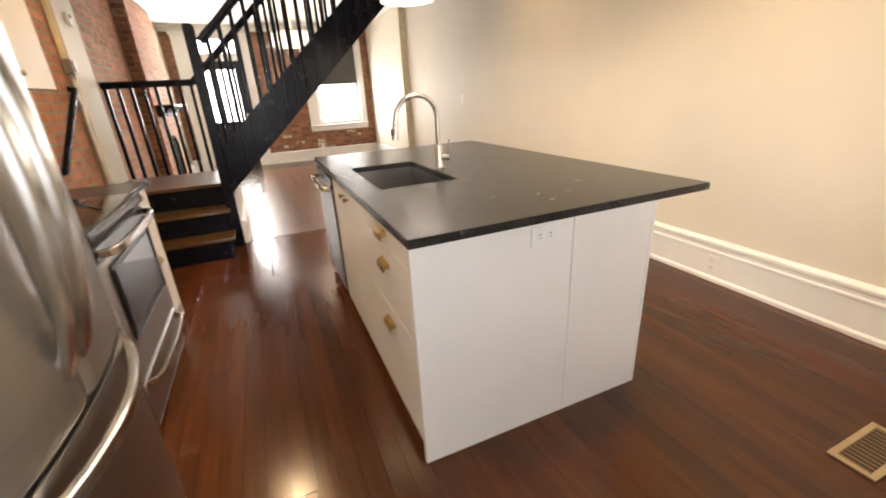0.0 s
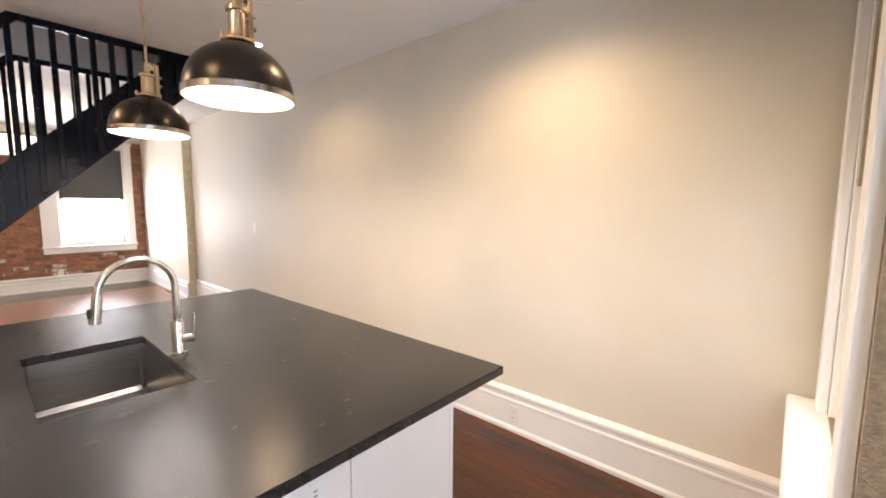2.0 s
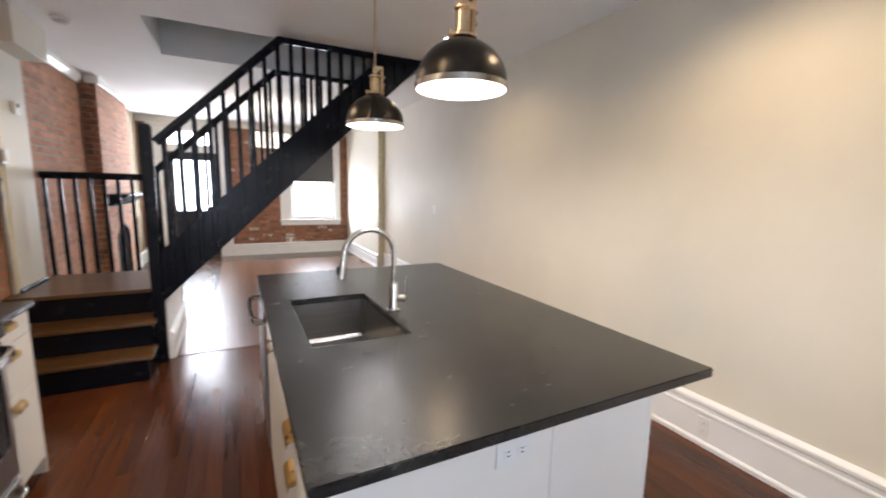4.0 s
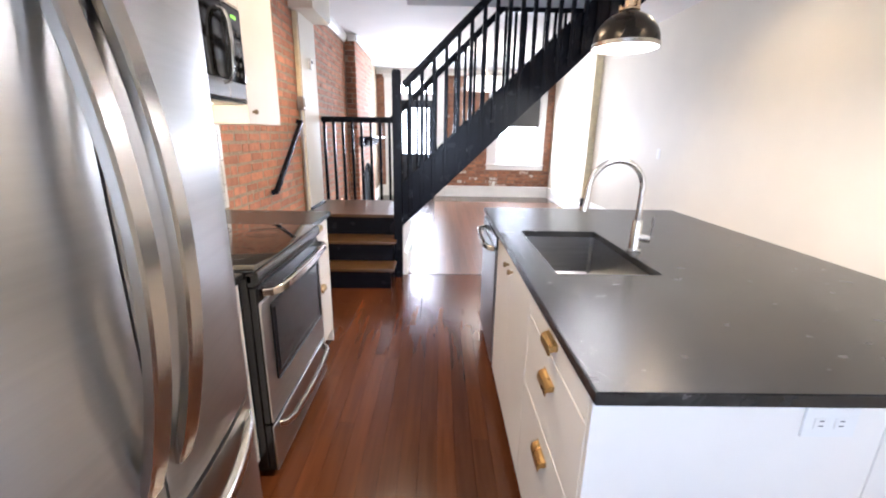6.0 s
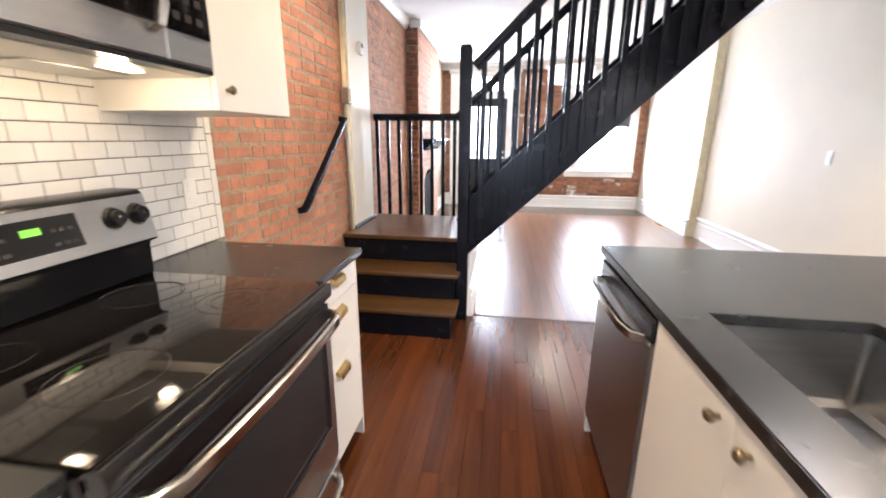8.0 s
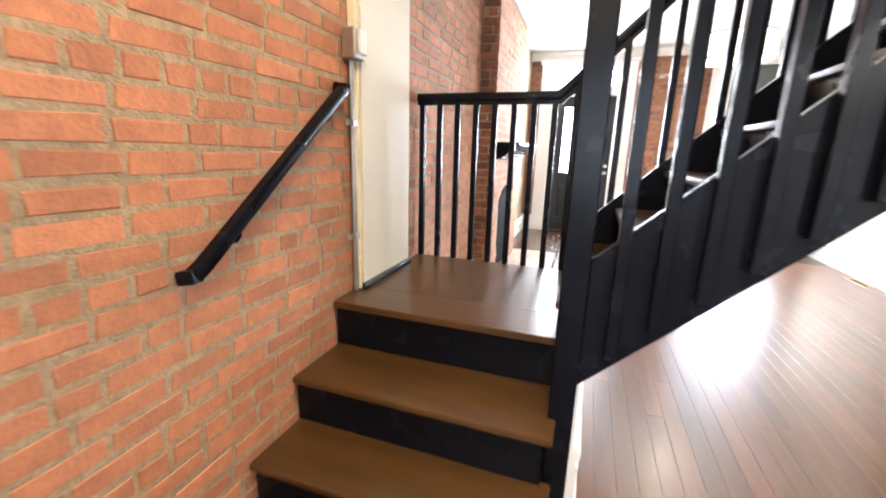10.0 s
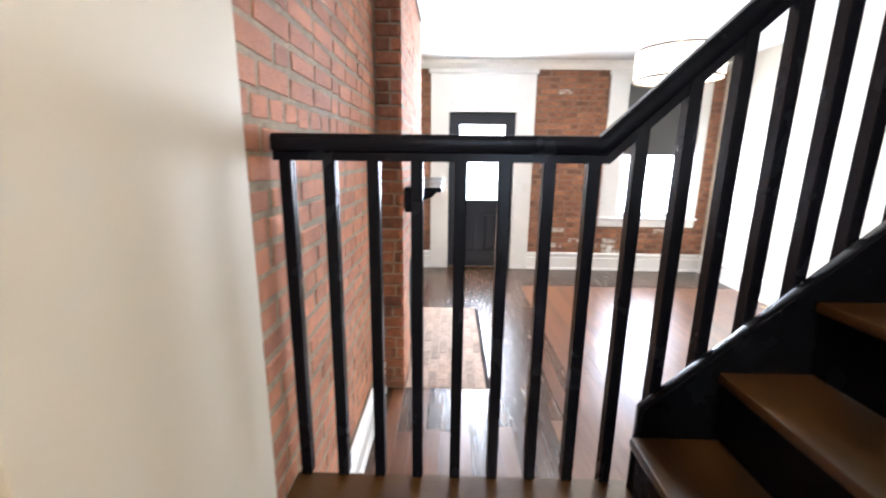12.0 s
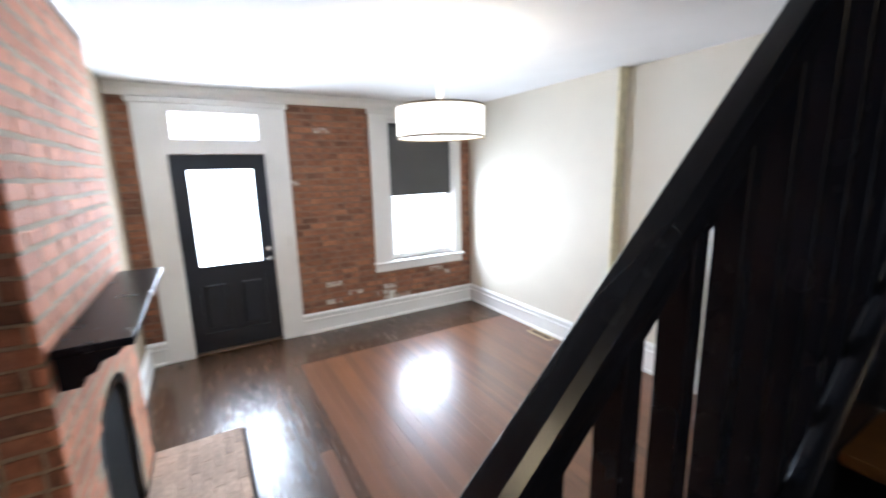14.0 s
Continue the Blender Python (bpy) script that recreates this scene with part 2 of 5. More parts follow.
STREET = material("facade_far", (0.5, 0.48, 0.45), 0.9, vary=0.1, scale=0.6)
LED = glow("lamp_diffuser", (1.0, 0.93, 0.84), 7.0)
DRUM = glow("drum_fabric_lit", (1.0, 0.91, 0.76), 1.4)
DIGITS = glow("green_digits", (0.22, 0.75, 0.06), 0.4)
HOODLED = glow("hood_lamp_lens", (1.0, 0.88, 0.68), 2.6)
GLASS = bpy.data.materials.new("window_glass")
GLASS.use_nodes = True
gb = GLASS.node_tree.nodes["Principled BSDF"]
gb.inputs["Transmission Weight"].default_value, gb.inputs["Roughness"].default_value, gb.inputs["IOR"].default_value = 1.0, 0.02, 1.45


# ---------------------------------------------------------------- mesh helpers
def cuboid(x0, x1, y0, y1, z0, z1, bevel=0.0, bm=None, segments=1):
    bm = bm or bmesh.new()
    m = Matrix.Translation(((x0 + x1) / 2, (y0 + y1) / 2, (z0 + z1) / 2)) @ Matrix.Diagonal((x1 - x0, y1 - y0, z1 - z0, 1))
    made = bmesh.ops.create_cube(bm, size=1, matrix=m)["verts"]
    if bevel:
        edges = list({e for v in made for e in v.link_edges})
        bmesh.ops.bevel(bm, geom=edges, offset=bevel, segments=segments, affect="EDGES", profile=0.6)
    return bm


def prism(points, axis, a, b, bevel=0.0, bm=None):
    """An outline in the two other axes, drawn out along axis from a to b."""
    bm = bm or bmesh.new()
    def at(p, d):
        return {"x": (d, p[0], p[1]), "y": (p[0], d, p[1]), "z": (p[0], p[1], d)}[axis]
    low = [bm.verts.new(at(p, a)) for p in points]
    high = [bm.verts.new(at(p, b)) for p in points]
    k = len(points)
    faces = [bm.faces.new(low[::-1]), bm.faces.new(high)]
    faces += [bm.faces.new((low[i], low[(i + 1) % k], high[(i + 1) % k], high[i])) for i in range(k)]
    bmesh.ops.recalc_face_normals(bm, faces=faces)
    if bevel:
        bmesh.ops.bevel(bm, geom=list({e for f in faces for e in f.edges}), offset=bevel, segments=1, affect="EDGES")
    return bm


def rod(p0, p1, r0, r1=None, sides=16, bm=None):
    bm = bm or bmesh.new()
    p0, p1 = Vector(p0), Vector(p1)
    m = Matrix.Translation((p0 + p1) / 2) @ (p1 - p0).to_track_quat("Z", "Y").to_matrix().to_4x4()
    bmesh.ops.create_cone(bm, cap_ends=True, segments=sides, radius1=r0, radius2=r0 if r1 is None else r1, depth=(p1 - p0).length, matrix=m)
    return bm


def lathe(profile, centre, sides=40, bm=None, axis="z"):
    """A profile of (radius, height) turned round an upright axis through centre."""
    bm = bm or bmesh.new()
    cx, cy, cz = centre
    rings = []
    for r, h in profile:
        ring = []
        for i in range(sides):
            a = 2 * math.pi * i / sides
            u, v = r * math.cos(a), r * math.sin(a)
            ring.append(bm.verts.new({"z": (cx + u, cy + v, cz + h), "x": (cx + h, cy + u, cz + v), "y": (cx + u, cy + h, cz + v)}[axis]))
        rings.append(ring)
    for a, b in zip(rings, rings[1:]):
        for i in range(sides):
            bm.faces.new((a[i], a[(i + 1) % sides], b[(i + 1) % sides], b[i]))
    bmesh.ops.remove_doubles(bm, verts=bm.verts, dist=1e-5)
    bmesh.ops.recalc_face_normals(bm, faces=bm.faces)
    return bm


def sweep(points, wide, thick, side=(0, 1, 0), sides=0, bm=None):
    """A bar (wide along side, thick across it), or a round tube when sides is given, along points."""
    bm = bm or bmesh.new()
    pts = [Vector(p) for p in points]
    rings = []
    for i, p in enumerate(pts):
        d = (pts[min(i + 1, len(pts) - 1)] - pts[max(i - 1, 0)]).normalized()
        s = Vector(side)
        s = (s - d * s.dot(d)).normalized()
        u = d.cross(s)
        if sides:
            ring = [p + s * wide * math.cos(2 * math.pi * k / sides) + u * wide * math.sin(2 * math.pi * k / sides) for k in range(sides)]
        else:
            ring = [p + s * wide / 2 * a + u * thick / 2 * b for a, b in ((-1, -0.6), (-0.8, -1), (0.8, -1), (1, -0.6), (1, 0.6), (0.8, 1), (-0.8, 1), (-1, 0.6))]
        rings.append([bm.verts.new(q) for q in ring])
    k = len(rings[0])
    for a, b in zip(rings, rings[1:]):
        for i in range(k):
            bm.faces.new((a[i], a[(i + 1) % k], b[(i + 1) % k], b[i]))
    bm.faces.new(rings[0][::-1]), bm.faces.new(rings[-1])
    bmesh.ops.recalc_face_normals(bm, faces=bm.faces)
    return bm


def tray(x0, x1, y0, y1, hx0, hx1, hy0, hy1, z0, z1):
    """A slab with a rectangular hole right through it."""
    bm = bmesh.new()
    def ring(a, b, c, d, z):
        return [bm.verts.new(p) for p in ((a, c, z), (b, c, z), (b, d, z), (a, d, z))]
    ot, it, ol, il = ring(x0, x1, y0, y1, z1), ring(hx0, hx1, hy0, hy1, z1), ring(x0, x1, y0, y1, z0), ring(hx0, hx1, hy0, hy1, z0)
    for i in range(4):
        j = (i + 1) % 4
        bm.faces.new((ot[i], ot[j], it[j], it[i]))
        bm.faces.new((ol[j], ol[i], il[i], il[j]))
        bm.faces.new((ot[j], ot[i], ol[i], ol[j]))
        bm.faces.new((it[i], it[j], il[j], il[i]))
    bmesh.ops.recalc_face_normals(bm, faces=bm.faces)
    edges = [e for e in bm.edges if abs(e.verts[0].co.z - e.verts[1].co.z) < 1e-6 and (set(e.verts) <= set(ot) or set(e.verts) <= set(it))]
    edges += [e for e in bm.edges if abs(e.verts[0].co.z - e.verts[1].co.z) > 1e-6 and set(e.verts) <= set(ot) | set(ol)]
    bmesh.ops.bevel(bm, geom=edges, offset=0.003, segments=2, affect="EDGES")
    return bm


SPOT = {}


def place_mesh(name, bm, mat, smooth):
    box = [v.co for v in bm.verts]
    mid = Vector([(min(c[i] for c in box) + max(c[i] for c in box)) / 2 for i in range(3)])
    bmesh.ops.translate(bm, verts=bm.verts, vec=-mid)
    me = bpy.data.meshes.new(name)
    bm.to_mesh(me)
    bm.free()
    me.materials.append(mat)
    if smooth:
        me.shade_smooth()
        me.set_sharp_from_angle(angle=radians(35))
    return new(name, me), mid


def part(name, bm, mat, parent, label="", smooth=True):
    """One mesh under a thing or a part."""
    ob, mid = place_mesh(name, bm, mat, smooth)
    ob.parent = parent
    ob.location = mid - SPOT[parent]
    SPOT[ob] = mid
    return tagged(ob, label)


def thing(name, base, label, category, group="", kind=""):
    ob = new(name)
    ob.empty_display_size = 0.1
    ob.location = base
    SPOT[ob] = Vector(base)
    return tagged(ob, label, category, group, kind)


def solid(name, bm, mat, label, category, group="", kind="", smooth=True):
    """A thing, or a piece of the setting, of one mesh."""
    ob, mid = place_mesh(name, bm, mat, smooth)
    ob.location = mid
    SPOT[ob] = mid
    return tagged(ob, label, category, group, kind)


def setting(name, bm, mat, label, smooth=False):
    return solid(name, bm, mat, label, name.split("_")[0], kind="structure", smooth=smooth)


def merged(*boxes, bevel=0.0):
    bm = bmesh.new()
    for b in boxes:
        cuboid(*b, bevel=bevel, bm=bm)
    return bm


# ---------------------------------------------------------------- the large structure
LEFT, RIGHT, RIGHT_F, FRONT, REAR, CEILING = -1.03, 3.055, 2.945, 10.815, 0.93, 2.77
LAND = 0.608
wall_left = setting("wall_left", cuboid(-1.28, LEFT, -0.4, FRONT, 0, CEILING), MORTAR, "old brick party wall with sandy mortar joints")
setting("wall_right", merged((RIGHT, 3.3, 0.72, 8.45, 0, CEILING), (RIGHT_F, 3.3, 8.45, FRONT, 0, CEILING)), PAINT, "smooth cream painted plaster wall with a shallow jog")
wall_front = setting("wall_front", merged(
    (-1.28, -0.62, FRONT, 11.1, 0, CEILING), (0.275, 1.70, FRONT, 11.1, 0, CEILING), (2.66, 3.3, FRONT, 11.1, 0, CEILING),
    (1.70, 2.66, FRONT, 11.1, 0, 0.76), (1.70, 2.66, FRONT, 11.1, 2.54, CEILING),
    (-0.62, -0.56, FRONT, 11.1, 2.13, CEILING), (0.22, 0.275, FRONT, 11.1, 2.13, CEILING),
    (-0.56, 0.22, FRONT, 11.1, 2.13, 2.27), (-0.56, 0.22, FRONT, 11.1, 2.53, CEILING)), MORTAR_DARK, "front brick wall with a door and a window opening")
wall_rear = setting("wall_rear", merged(
    (2.0, 2.15, 0.70, REAR, 0, CEILING), (2.87, RIGHT, 0.70, REAR, 0, CEILING),
    (2.15, 2.87, 0.70, REAR, 0, 0.72), (2.15, 2.87, 0.70, REAR, 2.45, CEILING)), MORTAR, "rear brick wall with a window opening")
# jog strip: warm lamplight on this face is painted as pale yellow
setting("trim_jog", cuboid(RIGHT_F - 0.004, RIGHT, 8.425, 8.449, 0, CEILING - 0.001, 0.003), YELLOWED_WARM_LIT, "plaster edge where the wall steps out, warm light put into its colour")
setting("wall_rear_recess", merged((-1.28, -0.35, -0.65, -0.4, 0, CEILING), (0.75, 2.2, -0.65, -0.4, 0, CEILING), (-0.35, 0.75, -0.65, -0.4, 0, 0.85),
                                   (-0.35, 0.75, -0.65, -0.4, 2.3, CEILING), (2.0, 2.2, -0.4, 0.72, 0, CEILING)), PAINT, "plain painted walls behind the kitchen")
setting("subfloor", cuboid(-1.28, 3.3, -0.65, 11.1, -0.3, -0.02), UNDER, "dark subfloor under the boards")
setting("ceiling", merged((-1.28, 3.3, -0.65, 5.14, CEILING, 2.99), (-1.28, 0.0, 5.14, 6.22, CEILING, 2.99), (2.45, 3.3, 5.14, 6.22, CEILING, 2.99),
                          (-1.28, 3.3, 6.22, 11.1, CEILING, 2.99)), CEIL, "white painted ceiling with a stair opening")
setting("wall_stairwell", merged((-0.12, 0.0, 5.02, 6.34, 2.99, 5.2), (0.0, 3.3, 6.22, 6.34, 2.99, 5.2), (0.0, 3.3, 5.02, 5.14, 2.99, 5.2),
                                 (3.2, 3.3, 5.14, 6.22, 2.99, 5.2)), PALE, "painted walls of the stairwell above")
setting("ceiling_stairwell", cuboid(-0.12, 3.3, 5.02, 6.34, 5.2, 5.3), CEIL, "white ceiling over the stairwell")
setting("wall_pier", merged((LEFT, -0.98, 5.475, 5.976, LAND, 2.5)), PAINT, "cream plastered pier on the brick wall")
setting("trim_pier_edge", cuboid(LEFT, -0.988, 5.447, 5.474, LAND, 2.5, 0.006), YELLOWED_WARM_LIT, "yellowed rough plaster edge of the pier")
setting("wall_pier_head", cuboid(LEFT, -0.80, 5.36, 5.976, 2.5, CEILING - 0.002, 0.004), PAINT, "boxed beam end over the pier")
setting("wall_soffit", cuboid(LEFT, -0.63, -0.4, 4.05, 2.42, CEILING - 0.002, 0.003), PAINT, "boxed soffit above the wall cabinets")
setting("wall_under_stairs", merged((-0.05, 0.03, 5.165, 6.2, 0, 0.50), (LEFT, -0.05, 6.12, 6.2, 0, LAND - 0.06)), TRIM, "white panelled wall under the stair landing")
setting("ground", cuboid(-400, 400, 11.1, 800, -0.6, -0.35), GROUND, "grey paved ground outside")


def skirting(name, run, base, depth_axis, sign, height, label):
    """A moulded baseboard: a tall board, a stepped cap and a shoe. run: from, to; base: the wall's face."""
    a, b = run
    prof = [(0, 0), (0.034, 0), (0.034, 0.022), (0.026, 0.034), (0.022, 0.036), (0.022, height - 0.098), (0.028, height - 0.092),
            (0.028, height - 0.078), (0.017, height - 0.072), (0.017, height - 0.052), (0.030, height - 0.038), (0.031, height - 0.02), (0.024, height - 0.012), (0.012, height - 0.004), (0.008, height), (0, height)]
    pts = [(base + sign * d, h) for d, h in prof]
    setting(name, prism(pts, "y" if depth_axis == "x" else "x", a, b), TRIM, label)


skirting("baseboard_right", (REAR + 0.002, 8.424), RIGHT, "x", -1, 0.295, "tall moulded white baseboard")
skirting("baseboard_right_parlour", (8.452, FRONT - 0.036), RIGHT_F, "x", -1, 0.25, "tall moulded white baseboard")
skirting("baseboard_front", (0.512, RIGHT_F - 0.001), FRONT - 0.012, "y", -1, 0.25, "tall moulded white baseboard")
skirting("baseboard_front_corner", (LEFT, -0.862), FRONT - 0.012, "y", -1, 0.25, "short piece of tall white baseboard")
skirting("baseboard_left", (6.202, 7.628), LEFT + 0.011, "x", 1, 0.22, "white baseboard on the brick wall")
skirting("baseboard_left_far", (9.19, FRONT - 0.05), LEFT + 0.011, "x", 1, 0.22, "white baseboard on the brick wall")
skirting("baseboard_stairs", (5.166, 6.2), 0.03, "x", 1, 0.24, "white baseboard under the stairs")
skirting("baseboard_rear", (1.12, RIGHT - 0.036), REAR + 0.012, "y", 1, 0.22, "white baseboard under the rear window")
setting("trim_crown_front", prism([(FRONT, 2.66), (FRONT - 0.018, 2.66), (FRONT - 0.03, 2.69), (FRONT - 0.055, 2.72), (FRONT - 0.06, 2.768), (FRONT, 2.768)], "x", LEFT, RIGHT_F),
        TRIM, "thin white crown moulding on the front wall")
setting("trim_crown_left", prism([(LEFT, 2.66), (LEFT + 0.02, 2.66), (LEFT + 0.055, 2.72), (LEFT + 0.06, 2.768), (LEFT, 2.768)], "y", 5.98, 7.63),
        TRIM, "white crown moulding above the brick wall")
setting("trim_pier_foot", prism([(-0.98, LAND), (-0.96, LAND), (-0.962, LAND + 0.02), (-0.973, LAND + 0.03), (-0.98, LAND + 0.03)], "y", 5.45, 5.976), BLACK, "black shoe moulding at the pier's foot")


# ---------------------------------------------------------------- front door, window, rear window
def framed_pane(name, window, x0, x1, z0, z1, y):
    pane = part(name, cuboid(x0, x1, y - 0.003, y + 0.003, z0, z1), GLASS, window, "clear window glass", smooth=False)
    pane.visible_shadow = False
    return pane


door = thing("door_1", (-0.17, FRONT, 0), "black front door with a large glass light and two lower panels", "door", kind="structure")
DX0, DX1, DY0, DY1 = -0.615, 0.27, 10.86, 10.905
leaf = part("leaf", merged((DX0, -0.50, DY0, DY1, 0.02, 2.125), (0.15, DX1, DY0, DY1, 0.02, 2.125), (-0.50, 0.15, DY0, DY1, 2.00, 2.125),
                           (-0.50, 0.15, DY0, DY1, 0.80, 0.90), (-0.50, 0.15, DY0, DY1, 0.02, 0.22), (-0.21, -0.14, DY0, DY1, 0.22, 0.80)), DOORPAINT, door, smooth=False)
for px0, px1 in ((-0.50, -0.21), (-0.14, 0.15)):
    bm = cuboid(px0, px1, DY0 + 0.018, DY1 - 0.01, 0.22, 0.80)
    cuboid(px0 + 0.045, px1 - 0.045, DY0 + 0.004, DY0 + 0.03, 0.265, 0.755, 0.012, bm)
    part("panel", bm, DOORPAINT, leaf, smooth=False)
bead = merged((-0.515, -0.468, DY0 - 0.012, DY0, 0.885, 2.015), (0.138, 0.165, DY0 - 0.012, DY0, 0.885, 2.015), (-0.468, 0.138, DY0 - 0.012, DY0, 1.972, 2.015), (-0.468, 0.138, DY0 - 0.012, DY0, 0.885, 0.965))
part("glazing_bead", bead, DOORPAINT, leaf, smooth=False)
framed_pane("pane", leaf, -0.50, 0.15, 0.90, 2.00, 10.885)
for z in (0.98, 1.09):
    bm = rod((0.213, DY0 + 0.004, z), (0.213, DY0 - 0.012, z), 0.032, 0.03, 20)
    rod((0.213, DY0 - 0.012, z), (0.213, DY0 - 0.03, z), 0.012, None, 12, bm)
    lathe([(0.0, -0.062), (0.018, -0.06), (0.027, -0.05), (0.026, -0.038), (0.014, -0.03)], (0.213, DY0, z), 20, bm, "y")
    part("knob" if z < 1 else "deadbolt", bm, CHROME, door, "satin nickel door knob" if z < 1 else "satin nickel deadbolt")
part("threshold", cuboid(-0.62, 0.275, 10.80, 11.0, 0.002, 0.022, 0.006), TREAD, door, "worn wooden threshold")
cas = thing("trim_door", (-0.17, FRONT, 0), "wide white door casing rising to the ceiling around a transom", "trim", kind="structure")
CY = FRONT - 0.034
part("jamb_board", merged((-0.86, -0.62, CY, FRONT, 0, 2.655), bevel=0.004), TRIM, cas)
part("jamb_board", merged((0.275, 0.51, CY, FRONT, 0, 2.655), bevel=0.004), TRIM, cas)
part("head_board", merged((-0.62, 0.275, CY + 0.002, FRONT, 2.53, 2.655), bevel=0.003), TRIM, cas)
part("transom_bar", merged((-0.62, 0.275, CY + 0.002, 10.95, 2.13, 2.27), bevel=0.003), TRIM, cas)
part("transom_stile", merged((-0.62, -0.56, CY + 0.002, 10.95, 2.27, 2.53), bevel=0.003), TRIM, cas)
part("transom_stile", merged((0.22, 0.275, CY + 0.002, 10.95, 2.27, 2.53), bevel=0.003), TRIM, cas)
part("transom_pane", cuboid(-0.56, 0.22, 10.90, 10.906, 2.27, 2.53), GLASS, cas, "clear transom glass", smooth=False).visible_shadow = False
part("cap", merged((-0.885, 0.535, CY - 0.02, FRONT, 2.60, 2.655), bevel=0.008), TRIM, cas)
part("jamb_lining", merged((-0.62, -0.615, CY, 10.95, 0, 2.13)), TRIM, cas, smooth=False)
part("jamb_lining", merged((0.27, 0.275, CY, 10.95, 0, 2.13)), TRIM, cas, smooth=False)


def sash_window(name, x0, x1, z0, z1, y, face, label, blind_mat, blind_z, blind_label):
    """A double-hung window in a deep casing, face: +1 when the room is on the +y side."""
    w = thing(name, ((x0 + x1) / 2, y, z0), label, "window", kind="structure")
    def yy(d):
        return sorted((y + face * d, y))
    deep = 1.0 if face < 0 else 0.45
    def slab(xa, xb, da, db, za, zb, bevel=0.003):
        ya, yb = sorted((y + face * (da * deep if da < 0 else da), y + face * (db * deep if db < 0 else db)))
        return cuboid(xa, xb, ya, yb, za, zb, bevel)
    case = 0.235 if face < 0 else 0.125
    right = x1 + (0.115 if face < 0 else 0.125)
    part("casing_board", slab(x0 - case, x0, 0, 0.034, z0 - 0.13, z1 + 0.1), TRIM, w)
    part("casing_board", slab(x1, right, 0, 0.034, z0 - 0.13, z1 + 0.1), TRIM, w)
    part("head_board", slab(x0, x1, 0, 0.032, z1, z1 + 0.1), TRIM, w)
    part("head_cap", slab(x0 - case - 0.02, right + 0.02, 0, 0.05, z1 + 0.06, z1 + 0.115, 0.008), TRIM, w)
    part("apron", slab(x0, x1, 0, 0.030, z0 - 0.13, z0 - 0.03), TRIM, w)
    part("window_sill", slab(x0 - case - 0.02, right + 0.02, -0.06, 0.075 if face < 0 else 0.125, z0 - 0.03, z0, 0.008), TRIM, w)
    fr = part("window_frame", slab(x0, x0 + 0.025, -0.14, 0.0, z0, z1), TRIM, w)
    part("window_frame", slab(x1 - 0.025, x1, -0.14, 0.0, z0, z1), TRIM, w)
    part("window_frame", slab(x0 + 0.025, x1 - 0.025, -0.14, 0.0, z1 - 0.03, z1), TRIM, w)
    zm = (z0 + z1) / 2
    for nm, za, zb, d in (("lower_sash", z0, zm + 0.02, -0.065 * deep - 0.01), ("upper_sash", zm - 0.02, z1 - 0.03, -0.105 * deep - 0.025)):
        a, b = x0 + 0.027, x1 - 0.027
        bm = bmesh.new()
        for xa, xb, p, q in ((a, a + 0.05, za, zb), (b - 0.05, b, za, zb), (a + 0.05, b - 0.05, za, za + (0.07 if "lower" in nm else 0.04)), (a + 0.05, b - 0.05, zb - 0.04, zb)):
            ya, yb = sorted((y + face * (d - 0.018), y + face * (d + 0.018)))
            cuboid(xa, xb, ya, yb, p, q, 0.003, bm)
        sash = part(nm, bm, TRIM, w)
        framed_pane("pane", sash, a + 0.05, b - 0.05, za + 0.04, zb - 0.04, y + face * d)
    blind = thing(name.replace("window", "roller_blind"), ((x0 + x1) / 2, y, z1), blind_label, "blind")
    part("fabric", slab(x0 + 0.028, x1 - 0.028, -0.024, -0.0225, blind_z, z1 - 0.05, 0), blind_mat, blind, smooth=False)
    part("hem_bar", slab(x0 + 0.028, x1 - 0.028, -0.029, -0.018, blind_z - 0.022, blind_z, 0.004), blind_mat, blind)
    part("roller", rod((x0 + 0.028, y - face * 0.026 * deep, z1 - 0.055), (x1 - 0.028, y - face * 0.026 * deep, z1 - 0.055), 0.022, None, 18), blind_mat, blind)
    return w


sash_window("window_1", 1.70, 2.66, 0.76, 2.54, FRONT, -1, "tall white double-hung sash window in wide casing", SHADE_FABRIC, 1.62, "dark grey roller blind drawn halfway down")
sash_window("window_3", -0.35, 0.75, 0.85, 2.3, -0.4, 1, "white double-hung sash window behind the kitchen", SHADE_TAN, 2.1, "tan roller blind rolled nearly up")
sash_window("window_2", 2.15, 2.87, 0.72, 2.45, REAR, 1, "white double-hung sash window in the rear brick wall", SHADE_TAN, 1.62, "tan roller blind drawn partway down")


# ---------------------------------------------------------------- stairs
STEP, RUN, SLOPE = 0.20, 0.2094, 0.955
steps = thing("entry_steps", (-0.54, 4.76, 0), "two brown wooden treads with black risers up to the landing", "steps")
for i, y in enumerate((4.76, 5.00)):
    z = 0.198 * (i + 1)
    part("riser", cuboid(LEFT + 0.012, -0.065, y, y + 0.02, 0.198 * i + (0 if i == 0 else 0.001), z - 0.028), BLACK, steps, "black painted riser")
    part("tread", cuboid(LEFT + 0.012, -0.03 if i == 0 else -0.035, y - 0.028, y + (0.262 if i == 0 else 0.31), z - 0.028, z, 0.009, segments=2), TREAD, steps, "brown stained tread")
    part("side_board", cuboid(-0.085, -0.066, y + 0.021, 5.09 if i == 0 else 5.09, 0.198 * i, z - 0.029), BLACK, steps)
landing = thing("stair_landing", (-0.54, 5.7, 0), "brown stained wooden landing with a black riser below", "landing")
part("riser", cuboid(LEFT + 0.012, -0.066, 5.288, 5.308, 0.397, LAND - 0.03), BLACK, landing, "black painted riser")
